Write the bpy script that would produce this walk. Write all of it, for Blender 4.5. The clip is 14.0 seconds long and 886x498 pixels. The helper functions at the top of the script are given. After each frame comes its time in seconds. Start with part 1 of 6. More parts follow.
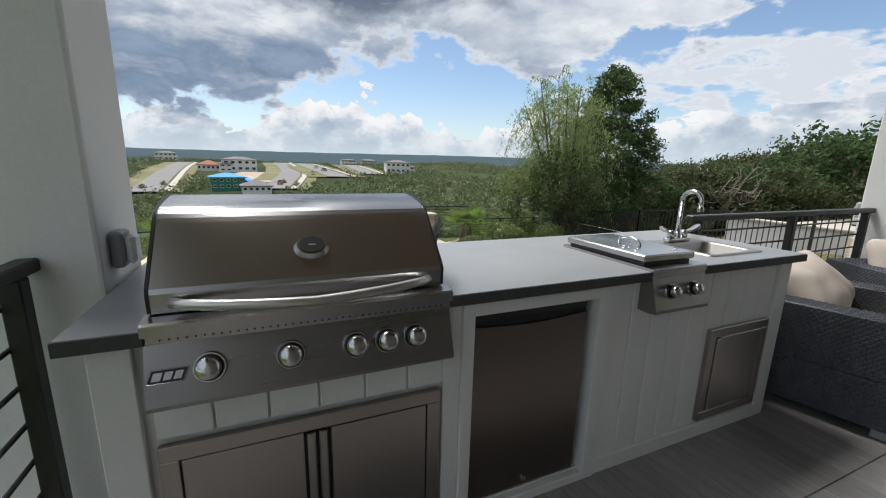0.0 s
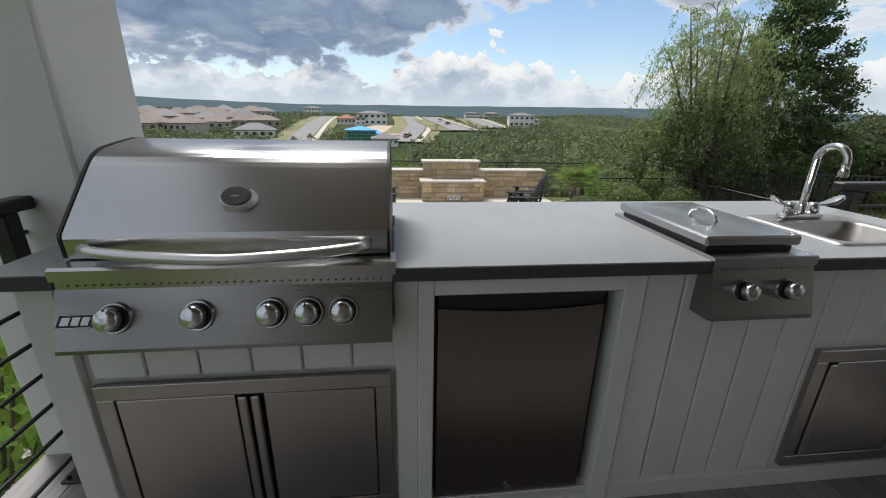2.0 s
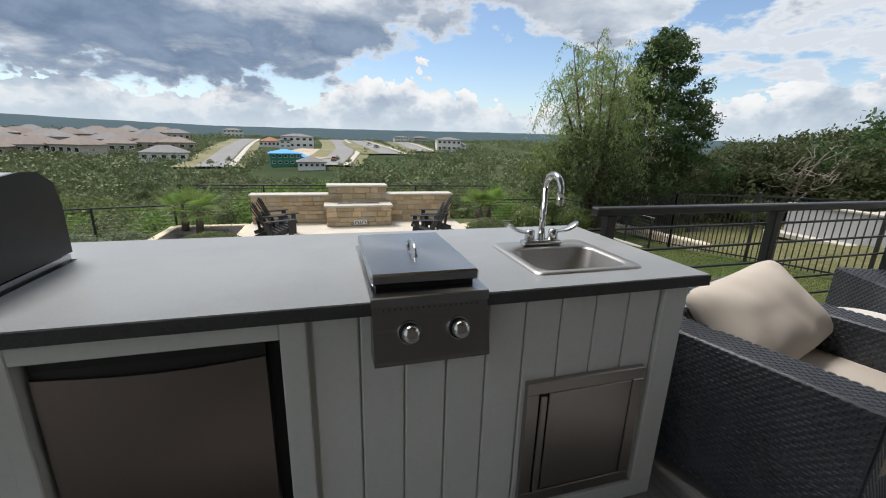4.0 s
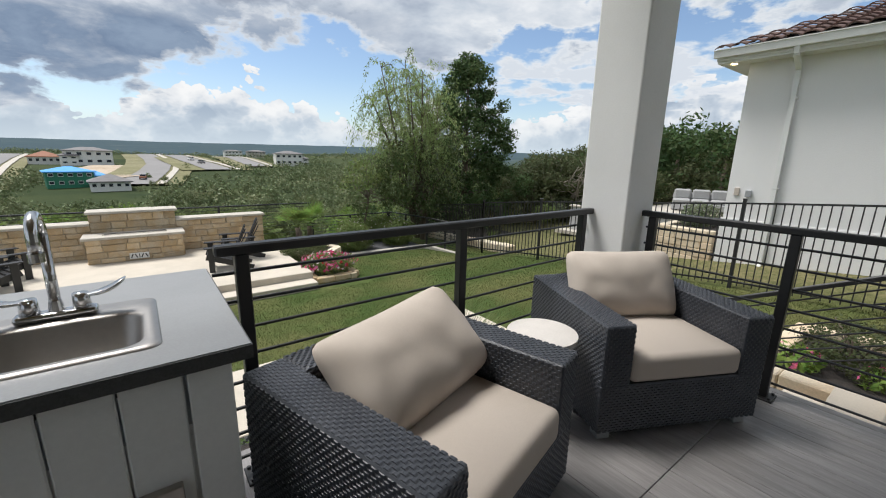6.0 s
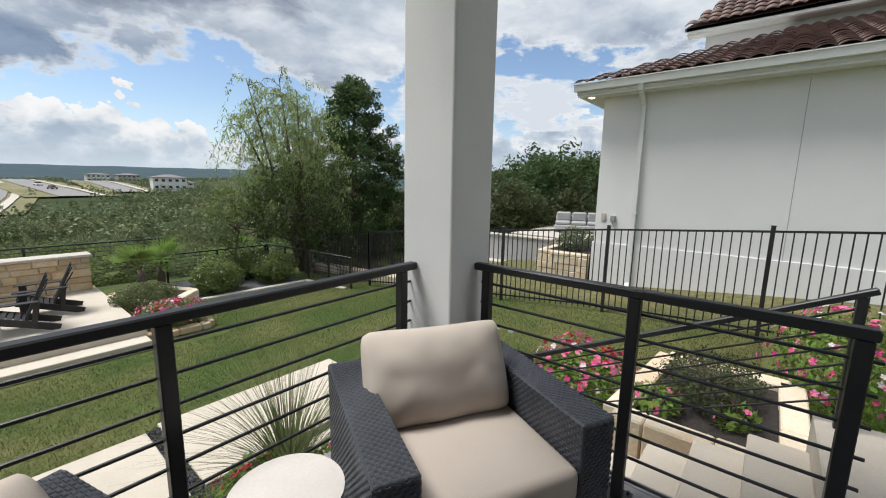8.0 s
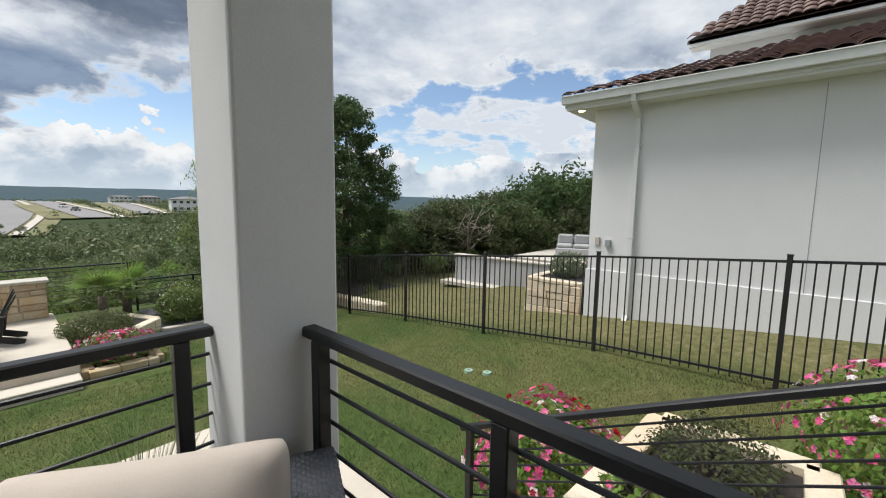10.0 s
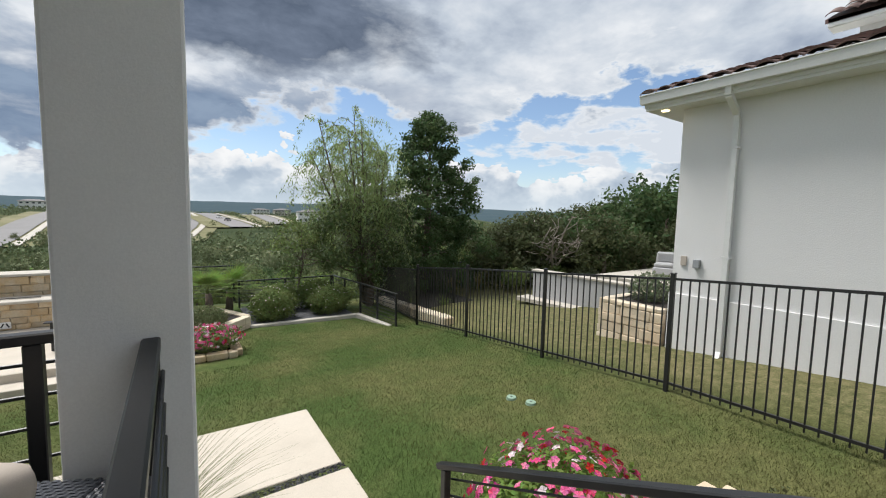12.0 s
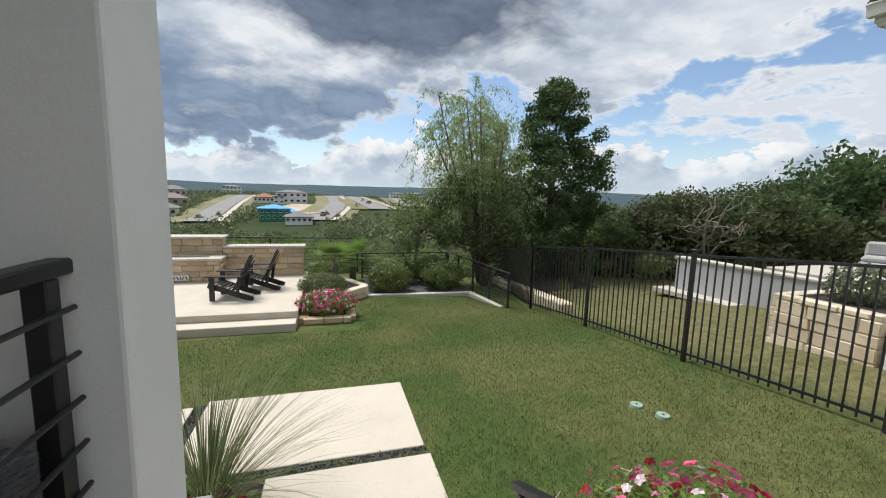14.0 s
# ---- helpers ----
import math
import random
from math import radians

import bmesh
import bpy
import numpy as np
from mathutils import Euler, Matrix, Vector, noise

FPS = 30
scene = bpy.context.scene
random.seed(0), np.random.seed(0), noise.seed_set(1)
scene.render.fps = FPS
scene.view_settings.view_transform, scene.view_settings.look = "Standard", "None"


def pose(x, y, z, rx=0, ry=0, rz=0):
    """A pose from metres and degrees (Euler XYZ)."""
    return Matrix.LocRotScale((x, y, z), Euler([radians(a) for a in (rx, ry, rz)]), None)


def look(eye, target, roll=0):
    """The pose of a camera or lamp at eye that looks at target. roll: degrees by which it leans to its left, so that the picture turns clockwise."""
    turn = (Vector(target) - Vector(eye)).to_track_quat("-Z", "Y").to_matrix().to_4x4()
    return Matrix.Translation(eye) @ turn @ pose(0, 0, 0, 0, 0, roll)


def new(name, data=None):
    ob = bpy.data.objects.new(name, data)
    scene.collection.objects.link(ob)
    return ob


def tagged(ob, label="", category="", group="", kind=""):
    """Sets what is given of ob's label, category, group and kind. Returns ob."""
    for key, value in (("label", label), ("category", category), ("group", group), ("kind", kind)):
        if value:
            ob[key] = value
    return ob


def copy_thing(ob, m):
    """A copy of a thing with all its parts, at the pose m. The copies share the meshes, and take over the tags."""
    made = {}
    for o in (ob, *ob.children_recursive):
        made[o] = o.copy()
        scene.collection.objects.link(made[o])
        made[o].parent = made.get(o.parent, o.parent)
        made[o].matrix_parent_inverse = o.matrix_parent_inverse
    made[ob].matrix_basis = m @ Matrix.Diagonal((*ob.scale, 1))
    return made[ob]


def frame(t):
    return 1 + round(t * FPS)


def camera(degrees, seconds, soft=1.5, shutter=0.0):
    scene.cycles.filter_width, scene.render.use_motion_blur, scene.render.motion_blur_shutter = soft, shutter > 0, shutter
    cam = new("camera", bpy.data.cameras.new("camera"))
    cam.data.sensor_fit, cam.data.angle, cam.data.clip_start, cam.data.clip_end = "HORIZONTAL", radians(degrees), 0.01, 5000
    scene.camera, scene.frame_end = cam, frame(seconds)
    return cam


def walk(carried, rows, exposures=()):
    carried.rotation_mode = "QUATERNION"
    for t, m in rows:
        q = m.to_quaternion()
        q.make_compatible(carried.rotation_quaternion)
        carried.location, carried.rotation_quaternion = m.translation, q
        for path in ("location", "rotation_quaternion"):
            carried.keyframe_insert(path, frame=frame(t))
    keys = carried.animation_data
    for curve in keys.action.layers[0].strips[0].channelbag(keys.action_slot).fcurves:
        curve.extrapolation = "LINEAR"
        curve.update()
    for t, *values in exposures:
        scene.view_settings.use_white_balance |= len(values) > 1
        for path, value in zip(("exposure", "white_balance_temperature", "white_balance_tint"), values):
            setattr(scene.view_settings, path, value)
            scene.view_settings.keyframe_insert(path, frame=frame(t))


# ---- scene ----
cam = camera(96.3, 14.0, soft=1.1)
PATH = [
    (0, (0.466, -1.081, 1.323), (1.247, 0.712, 0.907), 1.4),
    (0.5, (0.483, -1.02, 1.309), (1.045, 0.829, 0.793), 1.4),
    (1, (0.644, -1.017, 1.303), (1.031, 0.857, 0.721), 1.3),
    (1.5, (0.812, -1.023, 1.302), (1.083, 0.856, 0.671), 1.2),
    (2, (0.984, -0.956, 1.294), (1.198, 0.927, 0.654), 1.1),
    (4.5, (2.0, -0.959, 1.342), (2.687, 0.853, 0.847), 1.6),
    (5, (2.265, -0.938, 1.357), (3.111, 0.811, 0.883), 1.5),
    (5.5, (2.554, -0.945, 1.36), (3.568, 0.715, 0.895), 1.4),
    (6, (2.8, -0.99, 1.371), (3.983, 0.559, 0.923), 1.2),
    (6.5, (3.051, -0.955, 1.358), (4.383, 0.473, 0.927), 1.2),
    (7, (3.302, -0.941, 1.373), (4.741, 0.387, 0.966), 1.2),
    (7.5, (3.551, -0.903, 1.43), (5.05, 0.368, 1.059), 1.0),
    (8, (3.807, -0.879, 1.481), (5.329, 0.376, 1.153), 1.0),
    (8.5, (4.078, -0.868, 1.489), (5.594, 0.406, 1.204), 1.1),
    (11, (5.381, -1.106, 1.488), (6.807, 0.286, 1.313), 0.9),
    (11.5, (5.558, -1.257, 1.51), (6.84, 0.269, 1.341), 1.0),
    (12, (5.741, -1.261, 1.474), (6.86, 0.388, 1.307), 1.3),
    (12.5, (5.943, -1.199, 1.479), (6.888, 0.554, 1.296), 1.4),
    (13, (6.075, -1.099, 1.39), (6.866, 0.727, 1.186), 1.5),
    (13.5, (6.233, -0.948, 1.309), (6.902, 0.923, 1.08), 1.7),
    (14, (6.297, -0.782, 1.208), (6.851, 1.122, 0.948), 1.6),
]
walk(cam, [(t, look(eye, target, roll)) for t, eye, target, roll in PATH], [(0, 1.15), (14, 1.15)])


# ---- light ----
def node(nt, kind, **values):
    n = nt.nodes.new(kind)
    for key, value in values.items():
        n.inputs[key.replace("_", " ")].default_value = value
    return n


def ramp(nt, fac, stops):
    r = nt.nodes.new("ShaderNodeValToRGB")
    while len(r.color_ramp.elements) < len(stops):
        r.color_ramp.elements.new(0.5)
    for e, (p, c) in zip(r.color_ramp.elements, stops):
        e.position = p
        e.color = (*c, 1) if isinstance(c, tuple) else (c, c, c, 1)
    nt.links.new(fac, r.inputs[0])
    return r.outputs[0]


def mixc(nt, fac, a, b, mode="MIX"):
    m = nt.nodes.new("ShaderNodeMix")
    m.data_type, m.blend_type = "RGBA", mode
    for value, slot in ((fac, m.inputs[0]), (a, m.inputs[6]), (b, m.inputs[7])):
        if isinstance(value, bpy.types.NodeSocket):
            nt.links.new(value, slot)
        elif isinstance(value, tuple):
            slot.default_value = (*value, 1)
        else:
            slot.default_value = value
    return m.outputs[2]


def calc(nt, op, a, b=0.0, c=0.0):
    m = nt.nodes.new("ShaderNodeMath")
    m.operation = op
    for value, slot in zip((a, b, c), m.inputs):
        if isinstance(value, bpy.types.NodeSocket):
            nt.links.new(value, slot)
        else:
            slot.default_value = value
    return m.outputs[0]


SUN_UP, SUN_ROUND = 64, -35
world = bpy.data.worlds.new("sky")
scene.world = world
world.use_nodes = True
wt = world.node_tree
wt.nodes.clear()
sky = wt.nodes.new("ShaderNodeTexSky")
sky.sky_type, sky.sun_disc = "NISHITA", False
sky.sun_elevation, sky.sun_rotation = radians(SUN_UP), radians(SUN_ROUND)
sky.altitude, sky.air_density, sky.dust_density, sky.ozone_density = 300, 1.0, 0.6, 1.5
coord = wt.nodes.new("ShaderNodeTexCoord")
sep = wt.nodes.new("ShaderNodeSeparateXYZ")
wt.links.new(coord.outputs["Generated"], sep.inputs[0])
up = calc(wt, "MAXIMUM", sep.outputs[2], 0.0)
bearing = calc(wt, "MULTIPLY", calc(wt, "ARCTAN2", sep.outputs[0], sep.outputs[1]), 57.2958)
height = calc(wt, "MULTIPLY", calc(wt, "ARCSINE", sep.outputs[2]), 57.2958)
sweep = calc(wt, "MULTIPLY_ADD", bearing, 1 / 120, 1 / 3)


def along(stops, top):
    """A value in degrees that changes with the bearing; stops are (bearing, degrees)."""
    return calc(wt, "MULTIPLY", ramp(wt, sweep, [((b + 40) / 120, v / top) for b, v in stops]), top)


def sky_noise(scale, detail, rough, stretch=(1, 1, 1), shift=(0, 0, 0), distort=0.0, source=None):
    m = wt.nodes.new("ShaderNodeMapping")
    m.inputs["Scale"].default_value, m.inputs["Location"].default_value = stretch, shift
    wt.links.new(source or coord.outputs["Generated"], m.inputs[0])
    n = node(wt, "ShaderNodeTexNoise", Scale=scale, Detail=detail, Roughness=rough, Distortion=distort)
    wt.links.new(m.outputs[0], n.inputs["Vector"])
    return n.outputs[0]


def puffs(scale, shift):
    """Cauliflower heaps: rounded cells on cells, bent by noise."""
    m = wt.nodes.new("ShaderNodeMapping")
    m.inputs["Scale"].default_value, m.inputs["Location"].default_value = (1, 1, 1.35), shift
    wt.links.new(coord.outputs["Generated"], m.inputs[0])
    w = node(wt, "ShaderNodeTexNoise", Scale=scale * 1.6, Detail=3.0, Roughness=0.5)
    wt.links.new(m.outputs[0], w.inputs["Vector"])
    bent = mixc(wt, 0.045, m.outputs[0], w.outputs["Color"])
    v = wt.nodes.new("ShaderNodeTexVoronoi")
    v.feature = "SMOOTH_F1"
    v.inputs["Scale"].default_value, v.inputs["Detail"].default_value, v.inputs["Roughness"].default_value, v.inputs["Smoothness"].default_value = scale, 4.0, 0.58, 0.25
    wt.links.new(bent, v.inputs["Vector"])
    return calc(wt, "MULTIPLY_ADD", v.outputs["Distance"], -0.55, 1.25)


def blob(b, h, rb, rh):
    """1 in the middle of an ellipse in bearing and height, 0 at its rim, negative outside."""
    p = calc(wt, "POWER", calc(wt, "MULTIPLY", calc(wt, "ABSOLUTE", calc(wt, "ADD", bearing, -b)), 1 / rb), 2.0)
    q = calc(wt, "POWER", calc(wt, "MULTIPLY", calc(wt, "ABSOLUTE", calc(wt, "ADD", height, -h)), 1 / rh), 2.0)
    return calc(wt, "SUBTRACT", 1.0, calc(wt, "ADD", p, q))


# cloud deck seen in perspective: direction divided by its height
flat = calc(wt, "ADD", up, 0.14)
deck = wt.nodes.new("ShaderNodeCombineXYZ")
wt.links.new(calc(wt, "DIVIDE", sep.outputs[0], flat), deck.inputs[0])
wt.links.new(calc(wt, "DIVIDE", sep.outputs[1], flat), deck.inputs[1])
deck.inputs[2].default_value = 3.7
broad = sky_noise(1.1, 9.0, 0.56, distort=0.25, source=deck.outputs[0])
broken = sky_noise(3.2, 9.0, 0.55, shift=(2.1, 0.7, 0), distort=0.2, source=deck.outputs[0])
wisp = sky_noise(9.0, 8.0, 0.6, stretch=(1, 1, 2.2), distort=0.3)
heap, heap_up = puffs(8.0, (0.3, 0.1, 0.0)), puffs(8.0, (0.28, 0.13, 0.04))
# lower edge of the deck, in degrees above the horizon
edge = along([(-40, 6.0), (-12, 5.6), (0, 6.0), (6, 9.5), (14, 14.0), (26, 13.4), (36, 11.5), (46, 15.5), (60, 18.5), (76, 15.5)], 20.0)
body = calc(wt, "MULTIPLY", calc(wt, "SUBTRACT", height, edge), 0.3)
body = calc(wt, "ADD", body, calc(wt, "MULTIPLY_ADD", wisp, 3.4, -1.7))
body = calc(wt, "ADD", body, calc(wt, "MULTIPLY_ADD", heap, 2.6, -1.35))
gaps = calc(wt, "MULTIPLY", ramp(wt, sweep, [(0.50, 0.0), (0.70, 1.0)]), calc(wt, "MULTIPLY_ADD", broken, 5.0, -2.2))
body = calc(wt, "ADD", body, gaps)
deck_mask = ramp(wt, body, [(-0.1, 0.0), (0.55, 1.0)])
# broken rafts of cloud floating below the deck on the open side
raft = calc(wt, "ADD", calc(wt, "MULTIPLY_ADD", broken, 4.0, -2.15), blob(58, 10.5, 22, 5.0))
raft = calc(wt, "ADD", raft, calc(wt, "MULTIPLY_ADD", heap, 1.8, -0.95))
raft_mask = ramp(wt, raft, [(0.30, 0.0), (0.85, 1.0)])
# heaped clouds above the horizon, flat below and rounded above
crest = along([(-40, 4.2), (-22, 3.4), (-8, 3.6), (1, 4.8), (5, 7.2), (8, 5.0), (12, 8.2), (16, 6.4), (22, 3.0), (34, 4.5), (42, 6.2), (52, 4.2), (64, 7.6), (76, 8.0)], 12.0)
lump = calc(wt, "MULTIPLY", calc(wt, "SUBTRACT", crest, height), 0.42)
low_body = calc(wt, "ADD", lump, calc(wt, "MULTIPLY_ADD", heap, 5.0, -2.55))
low_body = calc(wt, "ADD", low_body, calc(wt, "MULTIPLY_ADD", wisp, 1.4, -0.75))
low_mask = ramp(wt, low_body, [(0.0, 0.0), (0.10, 1.0)])
lit = calc(wt, "ADD", calc(wt, "MULTIPLY", calc(wt, "SUBTRACT", heap, heap_up), 1.5), calc(wt, "MULTIPLY_ADD", low_body, -0.16, 0.62))
low_col = ramp(wt, lit, [(0.15, (0.34, 0.42, 0.53)), (0.42, (0.52, 0.59, 0.68)), (0.60, (0.78, 0.80, 0.83)), (0.85, (0.92, 0.92, 0.92))])
# tone of the deck: bright broken sheet, and two heavy blue-grey masses ahead
tone = calc(wt, "ADD", calc(wt, "MULTIPLY", broad, 0.65), calc(wt, "MULTIPLY", broken, 0.45))
tone = calc(wt, "ADD", tone, calc(wt, "MULTIPLY_ADD", heap, -0.12, 0.07))
deck_col = ramp(wt, tone, [(0.42, (0.78, 0.81, 0.85)), (0.54, (0.55, 0.61, 0.69)), (0.66, (0.34, 0.40, 0.50))])
torn = calc(wt, "ADD", calc(wt, "MULTIPLY_ADD", broad, 2.6, -1.3), calc(wt, "MULTIPLY_ADD", wisp, 1.6, -0.8))
gloom_a = ramp(wt, calc(wt, "ADD", blob(-15, 11.0, 32, 8.5), torn), [(-0.1, 0.0), (0.7, 1.0)])
gloom_b = ramp(wt, calc(wt, "ADD", blob(9, 22.5, 25, 6.5), torn), [(0.0, 0.0), (0.7, 1.0)])
gloom_c = ramp(wt, calc(wt, "ADD", blob(16, 15.5, 22, 4.5), torn), [(0.1, 0.0), (1.2, 0.75)])
deck_col = mixc(wt, gloom_c, deck_col, (0.36, 0.42, 0.52))
deck_col = mixc(wt, gloom_a, deck_col, mixc(wt, ramp(wt, wisp, [(0.35, 0.0), (0.65, 1.0)]), (0.16, 0.225, 0.34), (0.27, 0.35, 0.47)))
deck_col = mixc(wt, gloom_b, deck_col, mixc(wt, ramp(wt, wisp, [(0.35, 0.0), (0.65, 1.0)]), (0.095, 0.125, 0.18), (0.17, 0.21, 0.285)))
# sunlit rim where the deck thins out
rim = calc(wt, "MULTIPLY", ramp(wt, body, [(0.2, 1.0), (0.9, 0.0)]), ramp(wt, bearing, [(0.0, 0.25), (1.0, 0.85)]))
deck_col = mixc(wt, rim, deck_col, (0.84, 0.86, 0.88))
raft_col = ramp(wt, raft, [(0.5, (0.88, 0.89, 0.91)), (1.5, (0.66, 0.71, 0.78))])
haze = ramp(wt, up, [(0.0, 0.92), (0.035, 0.62), (0.085, 0.18), (0.17, 0.0)])
clear = node(wt, "ShaderNodeBackground", Strength=0.066)
wt.links.new(sky.outputs[0], clear.inputs[0])
cloud = node(wt, "ShaderNodeBackground", Strength=0.47)
veil = mixc(wt, haze, low_col, (0.64, 0.73, 0.80))
col = mixc(wt, low_mask, (0.64, 0.73, 0.80), veil)
col = mixc(wt, raft_mask, col, raft_col)
wt.links.new(mixc(wt, deck_mask, col, deck_col), cloud.inputs[0])
mask = calc(wt, "MAXIMUM", calc(wt, "MAXIMUM", calc(wt, "MAXIMUM", deck_mask, raft_mask), low_mask), haze)
shade = wt.nodes.new("ShaderNodeMixShader")
wt.links.new(mask, shade.inputs[0])
wt.links.new(clear.outputs[0], shade.inputs[1])
wt.links.new(cloud.outputs[0], shade.inputs[2])
out = wt.nodes.new("ShaderNodeOutputWorld")
wt.links.new(shade.outputs[0], out.inputs[0])

sun = new("sun", bpy.data.lights.new("sun", "SUN"))
sun.data.energy, sun.data.angle, sun.data.color = 2.0, radians(22), (1.0, 0.98, 0.95)
az = radians(SUN_ROUND)
sun.matrix_world = look((0, 0, 0), (-math.sin(az) * math.cos(radians(SUN_UP)), -math.cos(az) * math.cos(radians(SUN_UP)), -math.sin(radians(SUN_UP))))


# ---- materials ----
def material(name, colour, rough=0.6, metal=0.0, other=None, scale=6.0, amount=0.5, fine=120.0, grain=0.12, bump=0.1, stretch=(1, 1, 1),
             random_tint=0.0, detail=6.0, lo=0.4, hi=0.65, spread=0.0, coat=0.0, space="Object", rough_var=0.2, brushed=0.0):
    m = bpy.data.materials.new(name)
    m.use_nodes = True
    nt = m.node_tree
    b = nt.nodes["Principled BSDF"]
    tc = nt.nodes.new("ShaderNodeTexCoord")
    mp = nt.nodes.new("ShaderNodeMapping")
    mp.inputs["Scale"].default_value = stretch
    nt.links.new(tc.outputs[space], mp.inputs[0])
    big = node(nt, "ShaderNodeTexNoise", Scale=scale, Detail=detail, Roughness=0.6)
    small = node(nt, "ShaderNodeTexNoise", Scale=fine, Detail=4.0, Roughness=0.65)
    nt.links.new(mp.outputs[0], big.inputs["Vector"])
    nt.links.new(mp.outputs[0], small.inputs["Vector"])
    other = other or tuple(c * 0.75 for c in colour)
    f = ramp(nt, big.outputs[0], [(lo, 0.0), (hi, 1.0)])
    col = mixc(nt, calc(nt, "MULTIPLY", f, amount), colour, other)
    g = ramp(nt, small.outputs[0], [(0.3, 1.0 - grain), (0.7, 1.0 + grain)])
    col = mixc(nt, 1.0, col, g, "MULTIPLY")
    if random_tint:
        info = nt.nodes.new("ShaderNodeObjectInfo")
        hsv = nt.nodes.new("ShaderNodeHueSaturation")
        nt.links.new(calc(nt, "MULTIPLY_ADD", info.outputs["Random"], 2 * random_tint, 1 - random_tint), hsv.inputs["Value"])
        nt.links.new(col, hsv.inputs["Color"])
        col = hsv.outputs[0]
    if spread:
        geo = nt.nodes.new("ShaderNodeNewGeometry")
        hs = nt.nodes.new("ShaderNodeHueSaturation")
        nt.links.new(calc(nt, "MULTIPLY_ADD", geo.outputs["Random Per Island"], 2 * spread, 1 - spread), hs.inputs["Value"])
        nt.links.new(calc(nt, "MULTIPLY_ADD", geo.outputs["Random Per Island"], 0.05, 0.475), hs.inputs["Hue"])
        nt.links.new(col, hs.inputs["Color"])
        col = hs.outputs[0]
    nt.links.new(col, b.inputs["Base Color"])
    nt.links.new(calc(nt, "MULTIPLY_ADD", big.outputs[0], rough_var, rough - rough_var / 2), b.inputs["Roughness"])
    b.inputs["Metallic"].default_value = metal
    b.inputs["Anisotropic"].default_value = brushed
    b.inputs["Coat Weight"].default_value = coat
    if bump:
        bp = node(nt, "ShaderNodeBump", Strength=bump, Distance=0.01)
        nt.links.new(small.outputs[0], bp.inputs["Height"])
        nt.links.new(bp.outputs[0], b.inputs["Normal"])
    return m


def leafy(name, colour, other, through_light=0.45, scale=1.5):
    m = material(name, colour, 0.55, other=other, scale=scale, amount=1.0, fine=30, grain=0.2, bump=0, spread=0.2)
    nt = m.node_tree
    b = nt.nodes["Principled BSDF"]
    b.inputs["Specular IOR Level"].default_value = 0.15
    t = nt.nodes.new("ShaderNodeBsdfTranslucent")
    nt.links.new(b.inputs["Base Color"].links[0].from_socket, t.inputs[0])
    mx = nt.nodes.new("ShaderNodeMixShader")
    mx.inputs[0].default_value = through_light
    nt.links.new(b.outputs[0], mx.inputs[1])
    nt.links.new(t.outputs[0], mx.inputs[2])
    nt.links.new(mx.outputs[0], nt.nodes["Material Output"].inputs[0])
    return m


STUCCO = material("light stucco", (0.76, 0.755, 0.74), 0.9, scale=1.3, amount=0.2, fine=130, grain=0.04, bump=0.13)
STUCCO_FAR = material("pale stucco", (0.76, 0.75, 0.74), 0.9, scale=0.5, amount=0.18, fine=60, grain=0.04, bump=0.3)
BOARD = material("white painted board", (0.72, 0.72, 0.70), 0.5, scale=3, amount=0.15, fine=60, grain=0.03, bump=0.05, random_tint=0.03)
STEEL = material("brushed stainless steel", (0.47, 0.465, 0.465), 0.25, 1.0, scale=0.8, amount=0.06, fine=10, grain=0.012, bump=0.0, stretch=(1, 80, 80), rough_var=0.03, brushed=0.5)
STEEL_DOOR = material("brushed door steel", (0.43, 0.40, 0.37), 0.34, 1.0, scale=0.8, amount=0.1, fine=10, grain=0.02, bump=0.0, stretch=(80, 80, 1), rough_var=0.04, brushed=0.5)
CHROME = material("polished chrome", (0.60, 0.60, 0.60), 0.22, 1.0, scale=8, amount=0.1, fine=50, grain=0.02, bump=0)
# darker copy of STEEL: the panels' dim reflections are put into the colour
STEEL_PANEL_SHADE = material("brushed steel darkened for dim reflections", (0.29, 0.28, 0.275), 0.28, 1.0, scale=0.8, amount=0.08, fine=10, grain=0.02, bump=0.0, stretch=(1, 80, 80), rough_var=0.04, brushed=0.5)
# dark brown copy of STEEL_DOOR: the floor's reflection is painted into it
STEEL_DOOR_SHADE = material("door steel darkened for floor reflection", (0.22, 0.19, 0.17), 0.33, 1.0, scale=0.8, amount=0.1, fine=10, grain=0.02, bump=0.0, stretch=(80, 80, 1), rough_var=0.04, brushed=0.5)
SATIN = material("satin sink steel", (0.42, 0.40, 0.38), 0.42, 1.0, scale=6, amount=0.15, fine=60, grain=0.04, bump=0.02)
HANDLE = material("satin steel bar", (0.60, 0.59, 0.57), 0.36, 1.0, scale=8, amount=0.1, fine=50, grain=0.02, bump=0)
BLACK = material("black powder coated metal", (0.012, 0.012, 0.013), 0.42, 0.0, other=(0.03, 0.03, 0.03), scale=4, amount=0.4, fine=200, grain=0.1, bump=0.05)
DARK = material("black plastic", (0.01, 0.01, 0.011), 0.45, scale=5, amount=0.3, bump=0)
COUNTER = material("honed grey countertop", (0.30, 0.305, 0.31), 0.38, other=(0.22, 0.225, 0.23), scale=2.0, amount=0.5, fine=160, grain=0.06, bump=0.02)
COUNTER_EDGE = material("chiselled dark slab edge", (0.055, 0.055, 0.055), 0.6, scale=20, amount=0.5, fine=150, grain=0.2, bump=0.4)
PLANK = material("grey wood look tile", (0.265, 0.25, 0.245), 0.30, other=(0.175, 0.165, 0.162), scale=3, amount=0.8, fine=16, grain=0.15, bump=0.05, stretch=(8, 0.6, 8), random_tint=0.12)
